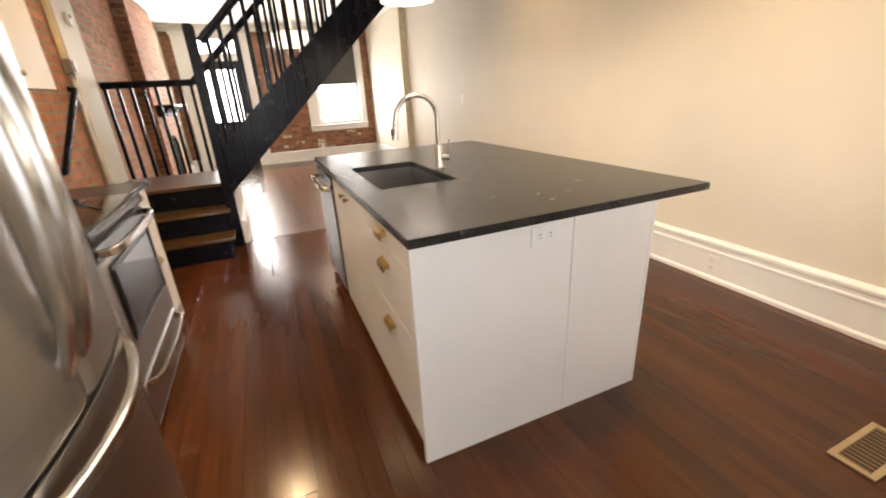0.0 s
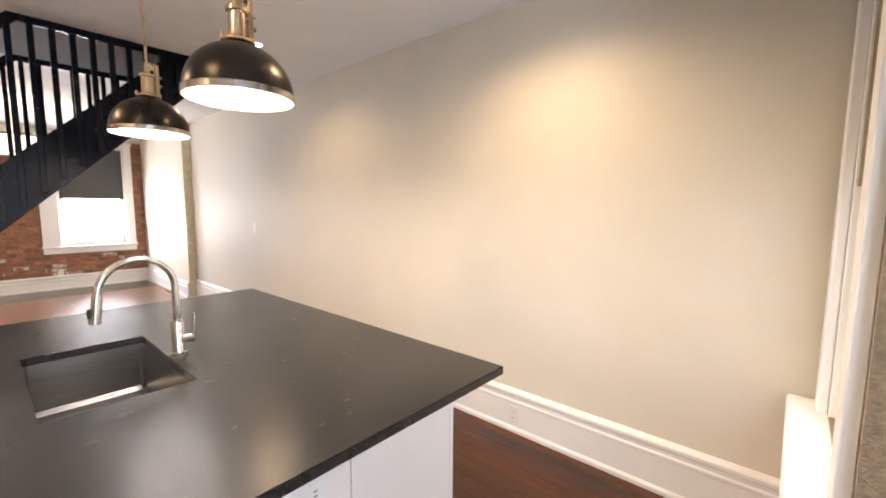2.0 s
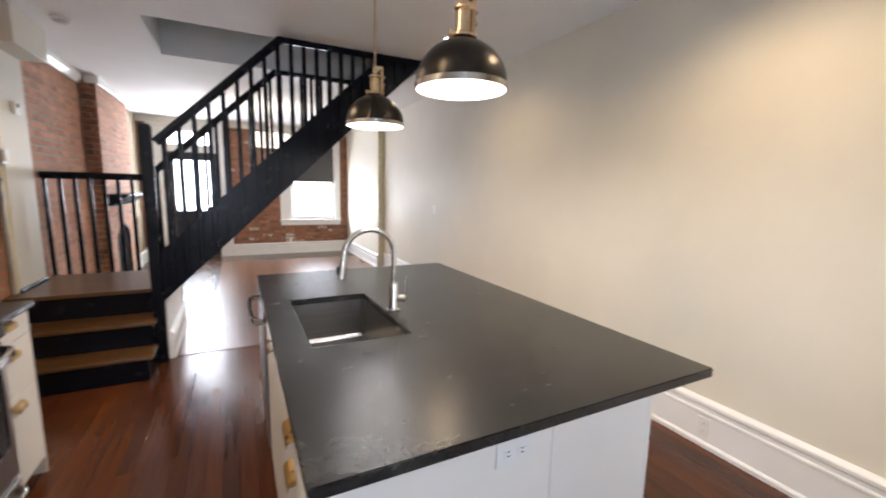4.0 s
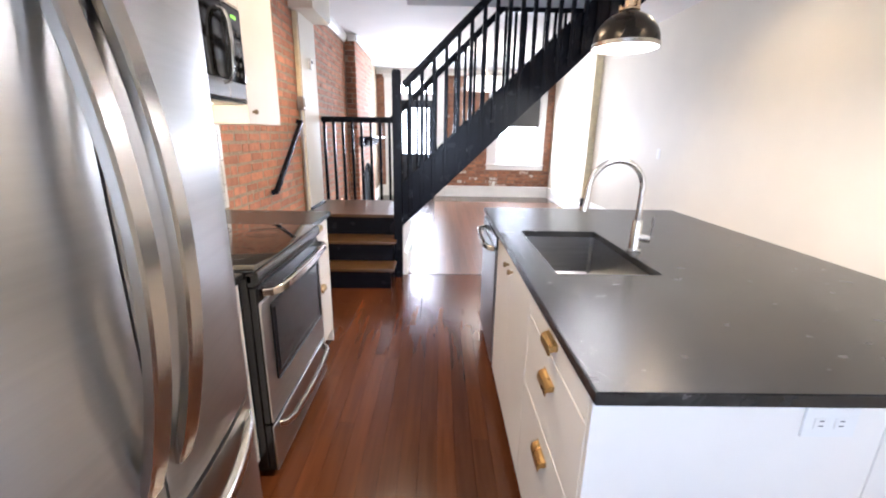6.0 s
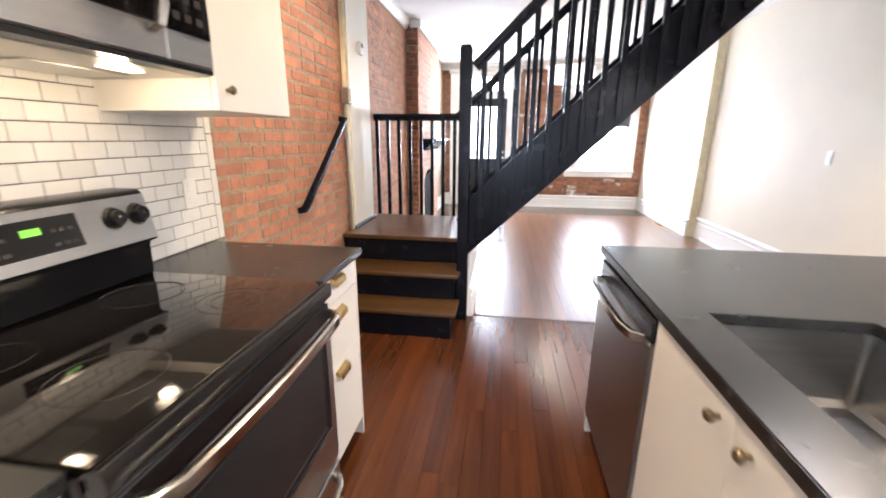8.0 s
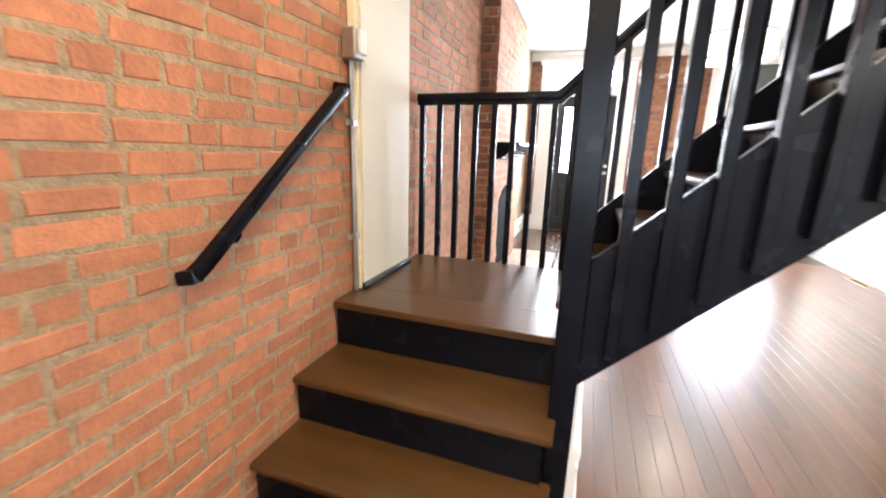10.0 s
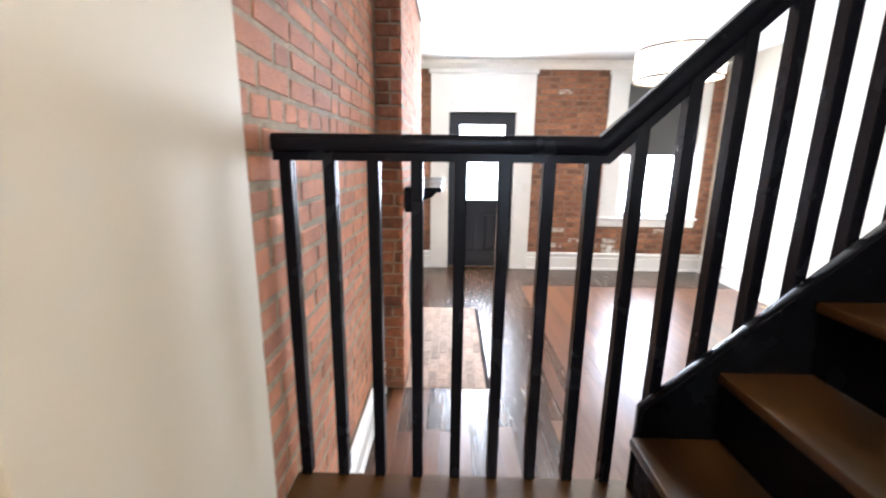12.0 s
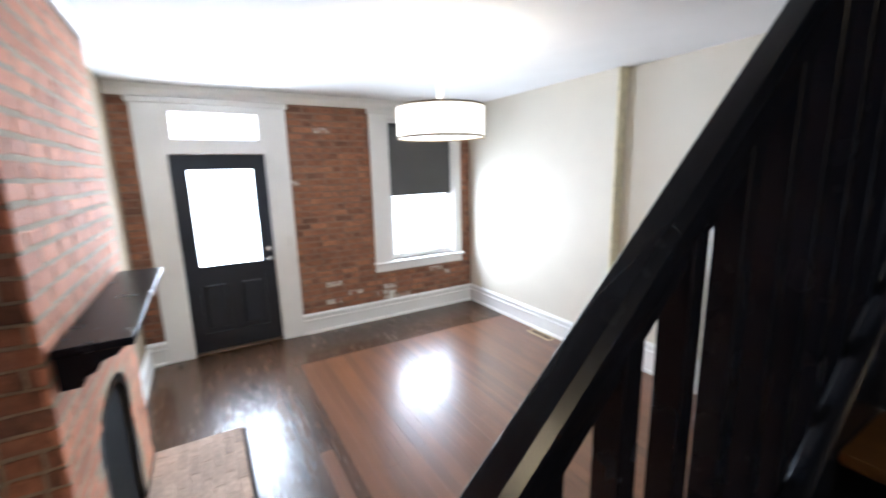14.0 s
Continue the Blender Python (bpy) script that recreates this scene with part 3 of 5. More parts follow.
for i in range(4):
    y0 = 5.262 + 0.2345 * i
    part("board", cuboid(LEFT + 0.012, -0.052, y0, y0 + 0.2344, LAND - 0.03, LAND, 0.0003 if i else 0.002), TREAD, landing)
part("fascia", cuboid(LEFT + 0.012, -0.052, 6.17, 6.20, LAND - 0.2, LAND - 0.031), BLACK, landing)

flight = thing("staircase", (1.1, 5.65, LAND), "black painted open staircase rising to the upper floor with brown treads", "staircase")


def slope_band(lo, hi, x0, x1, y0, y1):
    return prism([(x0, lo + SLOPE * x0), (x1, lo + SLOPE * x1), (x1, hi + SLOPE * x1), (x0, hi + SLOPE * x0)], "y", y0, y1, 0.003)


NEAR_Y, FAR_Y = 5.12, 6.165
part("stringer", prism([(0.02, 0.53), (2.345, 0.51 + SLOPE * 2.345), (2.345, 2.95), (2.10, 0.93 + SLOPE * 2.10), (0.02, 0.95)], "y", NEAR_Y - 0.018, NEAR_Y + 0.018, 0.002), BLACK, flight, "black stringer board")
part("stringer", prism([(-0.05, LAND - 0.1), (2.345, 0.51 + SLOPE * 2.345), (2.345, 2.95), (2.10, 0.92 + SLOPE * 2.10), (-0.05, 0.872)], "y", FAR_Y - 0.018, FAR_Y + 0.018, 0.002), BLACK, flight, "black stringer board")
for i in range(1, 12):
    x = -0.05 + RUN * (i - 1)
    z = 0.595 + STEP * i
    part("riser", cuboid(x, x + 0.018, NEAR_Y + 0.019, FAR_Y - 0.019, z - STEP + (0.001), z - 0.029), BLACK, flight, "black painted riser")
    part("tread", cuboid(x - 0.026, x + RUN + 0.016, NEAR_Y + 0.019, FAR_Y - 0.019, z - 0.028, z, 0.008, segments=2), TREAD_Y, flight, "brown stained tread")
part("riser", cuboid(-0.05 + RUN * 11, -0.032 + RUN * 11, NEAR_Y + 0.019, FAR_Y - 0.019, 2.796, 2.99), BLACK, flight, "black painted riser")
newel = thing("newel_post", (-0.02, 5.125, 0), "square black newel post at the foot of the stairs", "newel post")
part("post", cuboid(-0.062, 0.019, 5.085, 5.165, 0.0, 1.945, 0.004), BLACK, newel)
part("cap", prism([(-0.058, 1.9455), (0.015, 1.9455), (0.008, 1.958), (-0.051, 1.958)], "y", 5.089, 5.161), BLACK, newel)


RAIL_OUTLINE = [(-0.5, -0.15), (-0.47, 0.25), (-0.3, 0.47), (0, 0.5), (0.3, 0.47), (0.47, 0.25), (0.5, -0.15), (0.42, -0.42), (0.3, -0.5), (0.3, -0.95), (-0.3, -0.95), (-0.3, -0.5), (-0.42, -0.42)]


def rail_bar(*points, wide=0.056, high=0.046):
    """A rounded handrail with a thinner fillet under it, mitred where it bends."""
    bm = bmesh.new()
    pts = [Vector(p) for p in points]
    rings = []
    for i, p in enumerate(pts):
        a = (pts[i] - pts[i - 1]).normalized() if i else (pts[1] - pts[0]).normalized()
        b = (pts[i + 1] - pts[i]).normalized() if i + 1 < len(pts) else a
        d = (a + b).normalized()
        s = d.cross(Vector((0, 0, 1))).normalized()
        u = s.cross(d) / max(0.5, d.dot(b))
        rings.append([bm.verts.new(p + s * wide * c + u * high * (e - 0.5)) for c, e in RAIL_OUTLINE])
    k = len(RAIL_OUTLINE)
    for r0, r1 in zip(rings, rings[1:]):
        for i in range(k):
            bm.faces.new((r0[i], r0[(i + 1) % k], r1[(i + 1) % k], r1[i]))
    bm.faces.new(rings[0][::-1]), bm.faces.new(rings[-1])
    bmesh.ops.recalc_face_normals(bm, faces=bm.faces)
    return bm


guard = thing("landing_railing", (-0.6, 6.2, LAND), "black wooden railing along the landing and stair flight", "railing")
GY = 6.205
XT = (2.765 - 1.793) / SLOPE
part("handrail", rail_bar((LEFT + 0.011, GY, 1.59), (-0.213, GY, 1.59), (XT, GY, 2.765)), BLACK, guard)
part("top_rail", cuboid(XT, 2.3, GY - 0.025, GY + 0.012, 2.72, 2.768, 0.004), BLACK, guard)
for i in range(28):
    x = -0.990 + 0.1098 * i
    if x < -0.22:
        lo, hi = LAND, 1.545
    else:
        lo, hi = 0.62 + SLOPE * x, min(1.732 + SLOPE * x, 2.73)
    if hi - lo > 0.12:
        part("baluster", cuboid(x - 0.0155, x + 0.0155, GY - 0.017 if x < -0.1 else FAR_Y + 0.019, GY + 0.017, lo, hi, 0.002), BLACK, guard)
rail2 = thing("flight_railing", (0.0, 5.1, LAND), "black wooden railing with balusters fixed to the outer stringer", "railing")
NY = 5.082
XN = (2.765 - 1.84) / SLOPE
part("handrail", rail_bar((0.02, 5.095, 1.845), (XN, 5.095, 2.765)), BLACK, rail2)
part("top_rail", cuboid(XN, 2.45, 5.075, 5.115, 2.72, 2.768, 0.004), BLACK, rail2)
for i in range(21):
    x = 0.102 + 0.1085 * i
    lo, hi = 0.56 + SLOPE * x, min(1.765 + SLOPE * x, 2.73)
    if hi - lo > 0.1:
        part("baluster", cuboid(x - 0.017, x + 0.017, NY - 0.018, NY + 0.0195, lo, hi, 0.002), BLACK, rail2)

handrail = thing("wall_handrail", (-0.97, 4.97, 1.2), "black wooden wall handrail sloping along the brick wall", "handrail")
part("bar", sweep([(-0.985, 4.59, 0.923), (-0.982, 4.62, 0.943), (-0.978, 5.30, 1.472), (-0.978, 5.335, 1.499)], 0.04, 0.038, (1, 0, 0)), BLACK, handrail)
part("end_return", sweep([(-1.018, 4.578, 0.915), (-0.97, 4.59, 0.923)], 0.04, 0.038, (0, 1, 0)), BLACK, handrail)
part("end_return", sweep([(-0.965, 5.33, 1.495), (-1.018, 5.34, 1.503)], 0.04, 0.038, (0, 1, 0)), BLACK, handrail)
for y, z in ((4.75, 1.045), (5.24, 1.428)):
    part("bracket", sweep([(-1.018, y, z - 0.06), (-0.998, y, z - 0.06), (-0.984, y, z - 0.045), (-0.98, y, z - 0.015)], 0.008, 0, (0, 1, 0), 8), BLACK, handrail)
pipe = thing("conduit_pipe", (-1.0, 5.425, LAND), "galvanised steel conduit with a junction box on the brick wall", "conduit")
part("pipe", sweep([(-1.0, 5.425, LAND), (-1.0, 5.425, 1.62)], 0.011, 0, (1, 0, 0), 12), CONDUIT, pipe)
for z in (0.87, 1.37):
    part("strap", merged((-1.019, -0.984, 5.409, 5.441, z - 0.012, z + 0.012), (-1.019, -1.010, 5.393, 5.409, z - 0.012, z + 0.012), bevel=0.002), CONDUIT, pipe)
part("junction_box", cuboid(-1.019, -0.955, 5.385, 5.465, 1.62, 1.74, 0.006), CONDUIT, pipe, "grey metal junction box")
part("cover", cuboid(-0.954, -0.94, 5.40, 5.46, 1.64, 1.73, 0.004), OUTLET, pipe, "white plastic cover")
thermo = thing("thermostat", (-0.97, 5.75, 2.08), "white thermostat on the plastered pier", "thermostat")
part("housing", cuboid(-0.984, -0.955, 5.71, 5.79, 2.03, 2.13, 0.008, segments=2), OUTLET, thermo)
part("display", cuboid(-0.9545, -0.952, 5.73, 5.77, 2.085, 2.115), GROUT, thermo)


# ---------------------------------------------------------------- kitchen island
IX0, IX1, IY0, IY1 = 0.70, 1.733, 1.897, 3.955


def cup_pull(parent, x, y, z, face):
    """A brass half-round cup pull on a face that looks along x; face is -1 or 1."""
    bm = bmesh.new()
    prof = [(0.0, 0.016), (0.012, 0.015), (0.021, 0.008), (0.024, -0.004), (0.024, -0.016), (0.021, -0.016), (0.019, -0.004), (0.0, -0.002)]
    pts = [(x + face * d, z + h) for d, h in prof]
    prism(pts, "y", y - 0.046, y + 0.046, 0, bm)
    cuboid(min(x, x + face * 0.003), max(x, x + face * 0.003), y - 0.052, y + 0.052, z + 0.004, z + 0.02, 0.001, bm)
    return part("cup_pull", bm, BRASS, parent, "brushed brass cup pull", smooth=False)


def round_knob(parent, x, y, z, face, mat):
    bm = lathe([(0.0, 0.028), (0.010, 0.027), (0.014, 0.021), (0.011, 0.014), (0.006, 0.010), (0.006, 0.0), (0.0, 0.0)] if face > 0 else
               [(0.0, -0.028), (0.010, -0.027), (0.014, -0.021), (0.011, -0.014), (0.006, -0.010), (0.006, 0.0), (0.0, 0.0)], (x, y, z), 18, None, "x")
    return part("knob", bm, mat, parent, "small aged brass knob")


top = solid("island_worktop", tray(0.69, 2.007, 1.865, 3.978, 0.815, 1.20, 2.583, 3.270, 0.892, 0.922), STONE, "honed dark soapstone worktop with faint cloudy wisps on the island", "worktop")
unit = thing("drawer_unit", (1.2, 2.2, 0), "white three-drawer island unit with brass cup pulls", "cabinet")
part("carcass", cuboid(IX0 + 0.02, IX1, IY0 + 0.022, 2.488, 0.09, 0.8915), CABINET, unit, smooth=False)
for z0, z1, h in ((0.093, 0.537, 0.462), (0.541, 0.801, 0.721), (0.805, 0.888, 0.846)):
    dr = part("drawer_front", cuboid(IX0, IX0 + 0.019, IY0 + 0.022, 2.487, z0, z1, 0.0015), CABINET, unit)
    cup_pull(dr, IX0, 2.20, h, -1)
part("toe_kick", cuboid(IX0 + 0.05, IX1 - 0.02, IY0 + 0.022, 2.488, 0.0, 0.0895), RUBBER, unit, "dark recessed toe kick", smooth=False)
unit = thing("sink_cabinet", (1.2, 2.9, 0), "white two-door island sink cabinet with small knobs", "cabinet")
part("carcass", merged((IX0 + 0.02, 0.78, 2.49, 3.294, 0.09, 0.8915), (1.24, IX1, 2.49, 3.294, 0.09, 0.8915), (0.78, 1.24, 2.49, 2.54, 0.09, 0.8915), (0.78, 1.24, 3.28, 3.294, 0.09, 0.8915),
                       (0.78, 1.24, 2.54, 3.28, 0.09, 0.12)), CABINET, unit, smooth=False)
for y0, y1, ky in ((2.491, 2.890, 2.835), (2.894, 3.293, 2.945)):
    dr = part("cabinet_door", cuboid(IX0, IX0 + 0.019, y0, y1, 0.093, 0.888, 0.0015), CABINET, unit)
    round_knob(dr, IX0, ky, 0.838, -1, PEWTER)
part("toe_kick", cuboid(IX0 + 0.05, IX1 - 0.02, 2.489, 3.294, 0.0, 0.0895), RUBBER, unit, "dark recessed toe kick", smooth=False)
dw = thing("dishwasher", (1.0, 3.61, 0), "stainless steel dishwasher with a curved bar handle in the island", "dishwasher")
part("tub", cuboid(IX0 + 0.03, 1.30, 3.30, 3.925, 0.10, 0.865), RUBBER, dw, smooth=False)
part("door_panel", cuboid(IX0 - 0.012, IX0 + 0.028, 3.30, 3.925, 0.115, 0.80, 0.006), STEEL_D, dw, "brushed stainless door")
part("control_strip", cuboid(IX0 - 0.010, IX0 + 0.028, 3.30, 3.925, 0.803, 0.875, 0.005), PLASTIC, dw, "black control strip")
part("bar_handle", sweep([(IX0 - 0.012, 3.345, 0.80), (IX0 - 0.045, 3.36, 0.803), (IX0 - 0.060, 3.42, 0.803), (IX0 - 0.066, 3.61, 0.803), (IX0 - 0.060, 3.80, 0.803), (IX0 - 0.045, 3.86, 0.803), (IX0 - 0.012, 3.875, 0.80)], 0.03, 0.02, (0, 0, 1)), CHROME, dw, "satin bar handle")
part("kick_plate", cuboid(IX0 + 0.05, 1.30, 3.30, 3.925, 0.0, 0.098), RUBBER, dw, smooth=False)
panel = thing("island_end_panel", (1.2, IY0, 0), "white end panel of the island with a vertical joint", "panel")
part("board", cuboid(IX0, 1.335, IY0, IY0 + 0.02, 0.0, 0.8915, 0.0015), CABINET, panel)
part("board", cuboid(1.338, IX1, IY0, IY0 + 0.02, 0.0, 0.8915, 0.0015), CABINET, panel)
panel = thing("island_back_panel", (IX1, 2.9, 0), "white back panel on the seating side of the island", "panel")
part("board", cuboid(IX1 + 0.001, IX1 + 0.019, IY0, IY1, 0.0, 0.8915, 0.0015), CABINET, panel)
part("board", cuboid(IX0, IX1, 3.934, IY1, 0.0, 0.8915, 0.0015), CABINET, panel)


def outlet(name, x, y, z, normal, level=True, label="white electrical outlet"):
    """A double outlet or switch plate; normal: 'x-' or 'y-'."""
    t = thing(name, (x, y, z), label, "outlet")
    a, b = (0.058, 0.036) if level else (0.036, 0.058)
    def flat(u0, u1, w0, w1, d0, d1, bevel=0.0):
        if normal == "y-":
            return cuboid(x + u0, x + u1, y - d1, y - d0, z + w0, z + w1, bevel)
        return cuboid(x - d1, x - d0, y + u0, y + u1, z + w0, z + w1, bevel)
    part("plate", flat(-a, a, -b, b, 0, 0.006, 0.002), OUTLET, t)
    for s in (-1, 1):
        c = s * 0.022
        u, w = (c, 0) if level else (0, c)
        part("socket", flat(u - 0.015, u + 0.015, w - 0.014, w + 0.014, 0.006, 0.008, 0.001), OUTLET, t)
        for k in (-1, 1):
            uu, ww = (u, w + k * 0.006) if level else (u + k * 0.006, w)
            part("slot", flat(uu - (0.005 if level else 0.0012), uu + (0.005 if level else 0.0012), ww - (0.0012 if level else 0.005), ww + (0.0012 if level else 0.005), 0.008, 0.0085), RUBBER, t, smooth=False)
    return t


outlet("outlet", 1.206, IY0, 0.835, "y-", True, "white double outlet on the island end panel")
outlet_tile = thing("outlet", (LEFT + 0.018, 3.68, 1.14), "white outlet plate on the subway tiles", "outlet")
part("plate", cuboid(LEFT + 0.0176, LEFT + 0.024, 3.645, 3.715, 1.08, 1.20, 0.002), OUTLET, outlet_tile)
for dz in (-0.024, 0.024):
    part("socket", cuboid(LEFT + 0.024, LEFT + 0.026, 3.665, 3.695, 1.125 + dz, 1.155 + dz, 0.001), OUTLET, outlet_tile)
outlet("outlet", RIGHT - 0.022, 2.42, 0.125, "x-", False, "white outlet set in the tall baseboard")
outlet("outlet", 1.66, FRONT - 0.012, 0.30, "y-", False, "white outlet on the brick wall above the baseboard")
sw = thing("light_switch", (0.44, FRONT, 1.16), "white switch plate beside the front door", "switch")
part("plate", cuboid(0.40, 0.475, CY - 0.006, CY, 1.10, 1.22, 0.002), OUTLET, sw)
part("rocker", cuboid(0.42, 0.455, CY - 0.010, CY - 0.006, 1.125, 1.195, 0.002), OUTLET, sw)
for y, z, nm in ((9.55, 0.91, "parlour"), (6.25, 1.22, "kitchen")):
    face = RIGHT_F if y > 8.45 else RIGHT
    sw = thing("light_switch", (face, y, z), "white switch plate on the painted wall", "switch")
    part("plate", cuboid(face - 0.006, face, y - 0.037, y + 0.037, z - 0.06, z + 0.06, 0.002), OUTLET, sw)
    part("rocker", cuboid(face - 0.010, face - 0.006, y - 0.016, y + 0.016, z - 0.034, z + 0.034, 0.002), OUTLET, sw)


def vent(x0, x1, y0, y1, along):
    v = thing("floor_vent", ((x0 + x1) / 2, (y0 + y1) / 2, 0), "tan metal floor register with narrow slots", "floor vent")
    part("backing", cuboid(x0 + 0.02, x1 - 0.02, y0 + 0.02, y1 - 0.02, 0.002, 0.004), RUBBER, v, smooth=False)
    fr = bmesh.new()
    for b in ((x0, x1, y0, y0 + 0.022), (x0, x1, y1 - 0.022, y1), (x0, x0 + 0.022, y0 + 0.022, y1 - 0.022), (x1 - 0.022, x1, y0 + 0.022, y1 - 0.022)):
        cuboid(*b, 0.002, 0.010, 0.002, fr)
    part("frame", fr, REGISTER, v)
    if along == "x":
        k = 12
        for i in range(k):
            x = x0 + 0.03 + (x1 - x0 - 0.06) * i / (k - 1)
            part("slat", cuboid(x - 0.005, x + 0.005, y0 + 0.022, y1 - 0.022, 0.004, 0.007), REGISTER_D, v, "brown slat", smooth=False)
    else:
        k = 12
        for i in range(k):
            y = y0 + 0.03 + (y1 - y0 - 0.06) * i / (k - 1)
            part("slat", cuboid(x0 + 0.022, x1 - 0.022, y - 0.005, y + 0.005, 0.004, 0.007), REGISTER_D, v, "brown slat", smooth=False)


vent(2.05, 2.37, 1.14, 1.28, "x")
vent(2.78, 2.90, 9.05, 9.40, "y")

# sink and faucet
sink = thing("undermount_sink", (1.0, 2.92, 0.68), "rectangular stainless steel undermount sink bowl", "sink")
bm = bmesh.new()
def loop_at(inset, z):
    a, b, c, d = 0.812 + inset, 1.203 - inset, 2.58 + inset, 3.273 - inset
    return [bm.verts.new(p) for p in ((a, c, z), (b, c, z), (b, d, z), (a, d, z))]
rings = [loop_at(-0.02, 0.891), loop_at(0.0, 0.891), loop_at(0.004, 0.70), loop_at(0.02, 0.682)]
for a, b in zip(rings, rings[1:]):
    for i in range(4):
        bm.faces.new((a[i], a[(i + 1) % 4], b[(i + 1) % 4], b[i]))
bm.faces.new(rings[-1])
bmesh.ops.recalc_face_normals(bm, faces=bm.faces)
up = [e for e in bm.edges if abs(e.verts[0].co.z - e.verts[1].co.z) > 0.05]
bmesh.ops.bevel(bm, geom=up, offset=0.018, segments=3, affect="EDGES")
bowl = part("bowl", bm, SINKSTEEL, sink)
bowl.modifiers.new("thick", "SOLIDIFY").thickness = 0.0012
part("drain", lathe([(0.0, 0.006), (0.022, 0.006), (0.024, 0.003), (0.04, 0.004), (0.045, 0.001), (0.045, 0.0)], (1.0, 2.95, 0.6825), 28), CHROME, sink, "round steel drain")
faucet = thing("kitchen_faucet", (1.245, 2.89, 0.915), "satin nickel gooseneck pull-down faucet with a side lever", "faucet")
FX, FY = 1.24, 2.90
part("base", lathe([(0.0, 0.0), (0.030, 0.0), (0.030, 0.008), (0.024, 0.012), (0.022, 0.018), (0.022, 0.13), (0.019, 0.138), (0.013, 0.142), (0.0, 0.142)], (FX, FY, 0.9223), 28), CHROME, faucet)
arc = [(FX, FY, 1.05)] + [(FX, FY, 1.05 + 0.03 * k) for k in range(1, 6)]
arc += [(FX - 0.12 + 0.12 * math.cos(a), FY - 0.03 * (1 - math.cos(a)) / 2, 1.2 + 0.115 * math.sin(a)) for a in [math.pi * k / 16 for k in range(0, 17)]]
part("spout", sweep(arc, 0.0125, 0, (0, 1, 0), 18), CHROME, faucet)
part("spray_head", rod((FX - 0.240, FY - 0.03, 1.205), (FX - 0.252, FY - 0.031, 1.105), 0.0145, 0.018, 20), CHROME, faucet)
part("button", cuboid(FX - 0.272, FX - 0.259, FY - 0.038, FY - 0.026, 1.125, 1.16, 0.003), RUBBER, faucet)
part("valve", rod((FX + 0.015, FY - 0.01, 0.985), (FX + 0.05, FY - 0.03, 0.985), 0.017, None, 20), CHROME, faucet)
part("lever", sweep([(FX + 0.045, FY - 0.027, 0.985), (FX + 0.05, FY - 0.03, 1.03), (FX + 0.052, FY - 0.031, 1.085)], 0.0055, 0, (0, 1, 0), 10), CHROME, faucet)

# ---------------------------------------------------------------- wall cabinets, counters, range
FACE = -0.352


def base_unit(y0, y1, label):
    u = thing("base_cabinet", (-0.7, (y0 + y1) / 2, 0), label, "cabinet")
    part("carcass", cuboid(LEFT + 0.012, FACE - 0.02, y0, y1, 0.09, 0.884), CABINET, u, smooth=False)
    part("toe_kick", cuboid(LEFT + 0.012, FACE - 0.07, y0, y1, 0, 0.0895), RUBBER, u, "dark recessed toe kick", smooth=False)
    for z0, z1, h in ((0.093, 0.515, 0.466), (0.519, 0.765, 0.715), (0.769, 0.881, 0.85)):
        d = part("drawer_front", cuboid(FACE - 0.019, FACE, y0 + 0.001, y1 - 0.001, z0, z1, 0.0015), CABINET, u)
        cup_pull(d, FACE, (y0 + y1) / 2, h, 1)
    return u


base_unit(2.165, 2.566, "narrow white three-drawer base cabinet beside the range")
base_unit(3.348, 3.760, "white three-drawer base cabinet with brass cup pulls at the counter end")
part("end_board", cuboid(LEFT + 0.012, FACE, 3.7605, 3.772, 0.0, 0.884), CABINET, bpy.data.objects["base_cabinet.001"], smooth=False)
solid("worktop", cuboid(LEFT + 0.012, -0.328, 2.16, 2.567, 0.885, 0.915, 0.003), STONE, "short dark soapstone worktop between refrigerator and range", "worktop")
solid("worktop", cuboid(LEFT + 0.012, -0.325, 3.347, 3.782, 0.885, 0.915, 0.003), STONE, "dark soapstone worktop at the counter end", "worktop")


def wall_unit(name, y0, y1, z0, z1, knob, label):
    u = thing(name, (-0.82, (y0 + y1) / 2, z0), label, "cabinet")
    part("carcass", cuboid(LEFT + 0.012, -0.62, y0, y1, z0, z1), CABINET, u, smooth=False)
    d = part("cabinet_door", cuboid(-0.6195, -0.60, y0 + 0.001, y1 - 0.001, z0, z1, 0.0015), CABINET, u)
    if knob:
        round_knob(d, -0.60, knob[0], knob[1], 1, PEWTER)
    return u


wall_unit("wall_cabinet", 3.363, 3.785, 1.442, 2.418, (3.41, 1.503), "white wall cabinet with a small brass knob beside the microwave")
wall_unit("wall_cabinet", 2.60, 3.362, 1.97, 2.418, None, "white wall cabinet above the microwave")
wall_unit("wall_cabinet", 2.17, 2.598, 1.442, 2.418, None, "white wall cabinet between refrigerator and microwave")

mw = thing("microwave_hood", (-0.8, 3.05, 1.55), "stainless over-range microwave with a black window and lit underside", "microwave")
MY0, MY1, MX = 2.602, 3.36, -0.598
part("body", cuboid(LEFT + 0.012, MX - 0.03, MY0, MY1, 1.548, 1.968, 0.004), PLASTIC, mw)
dr = part("microwave_door", cuboid(MX - 0.0295, MX, MY0 + 0.002, 3.19, 1.551, 1.966, 0.006), STEEL_H, mw, "brushed stainless door frame")
part("window", cuboid(MX + 0.0005, MX + 0.004, MY0 + 0.012, 3.183, 1.631, 1.956, 0.006), BLACKGLASS, dr, "black glass window")
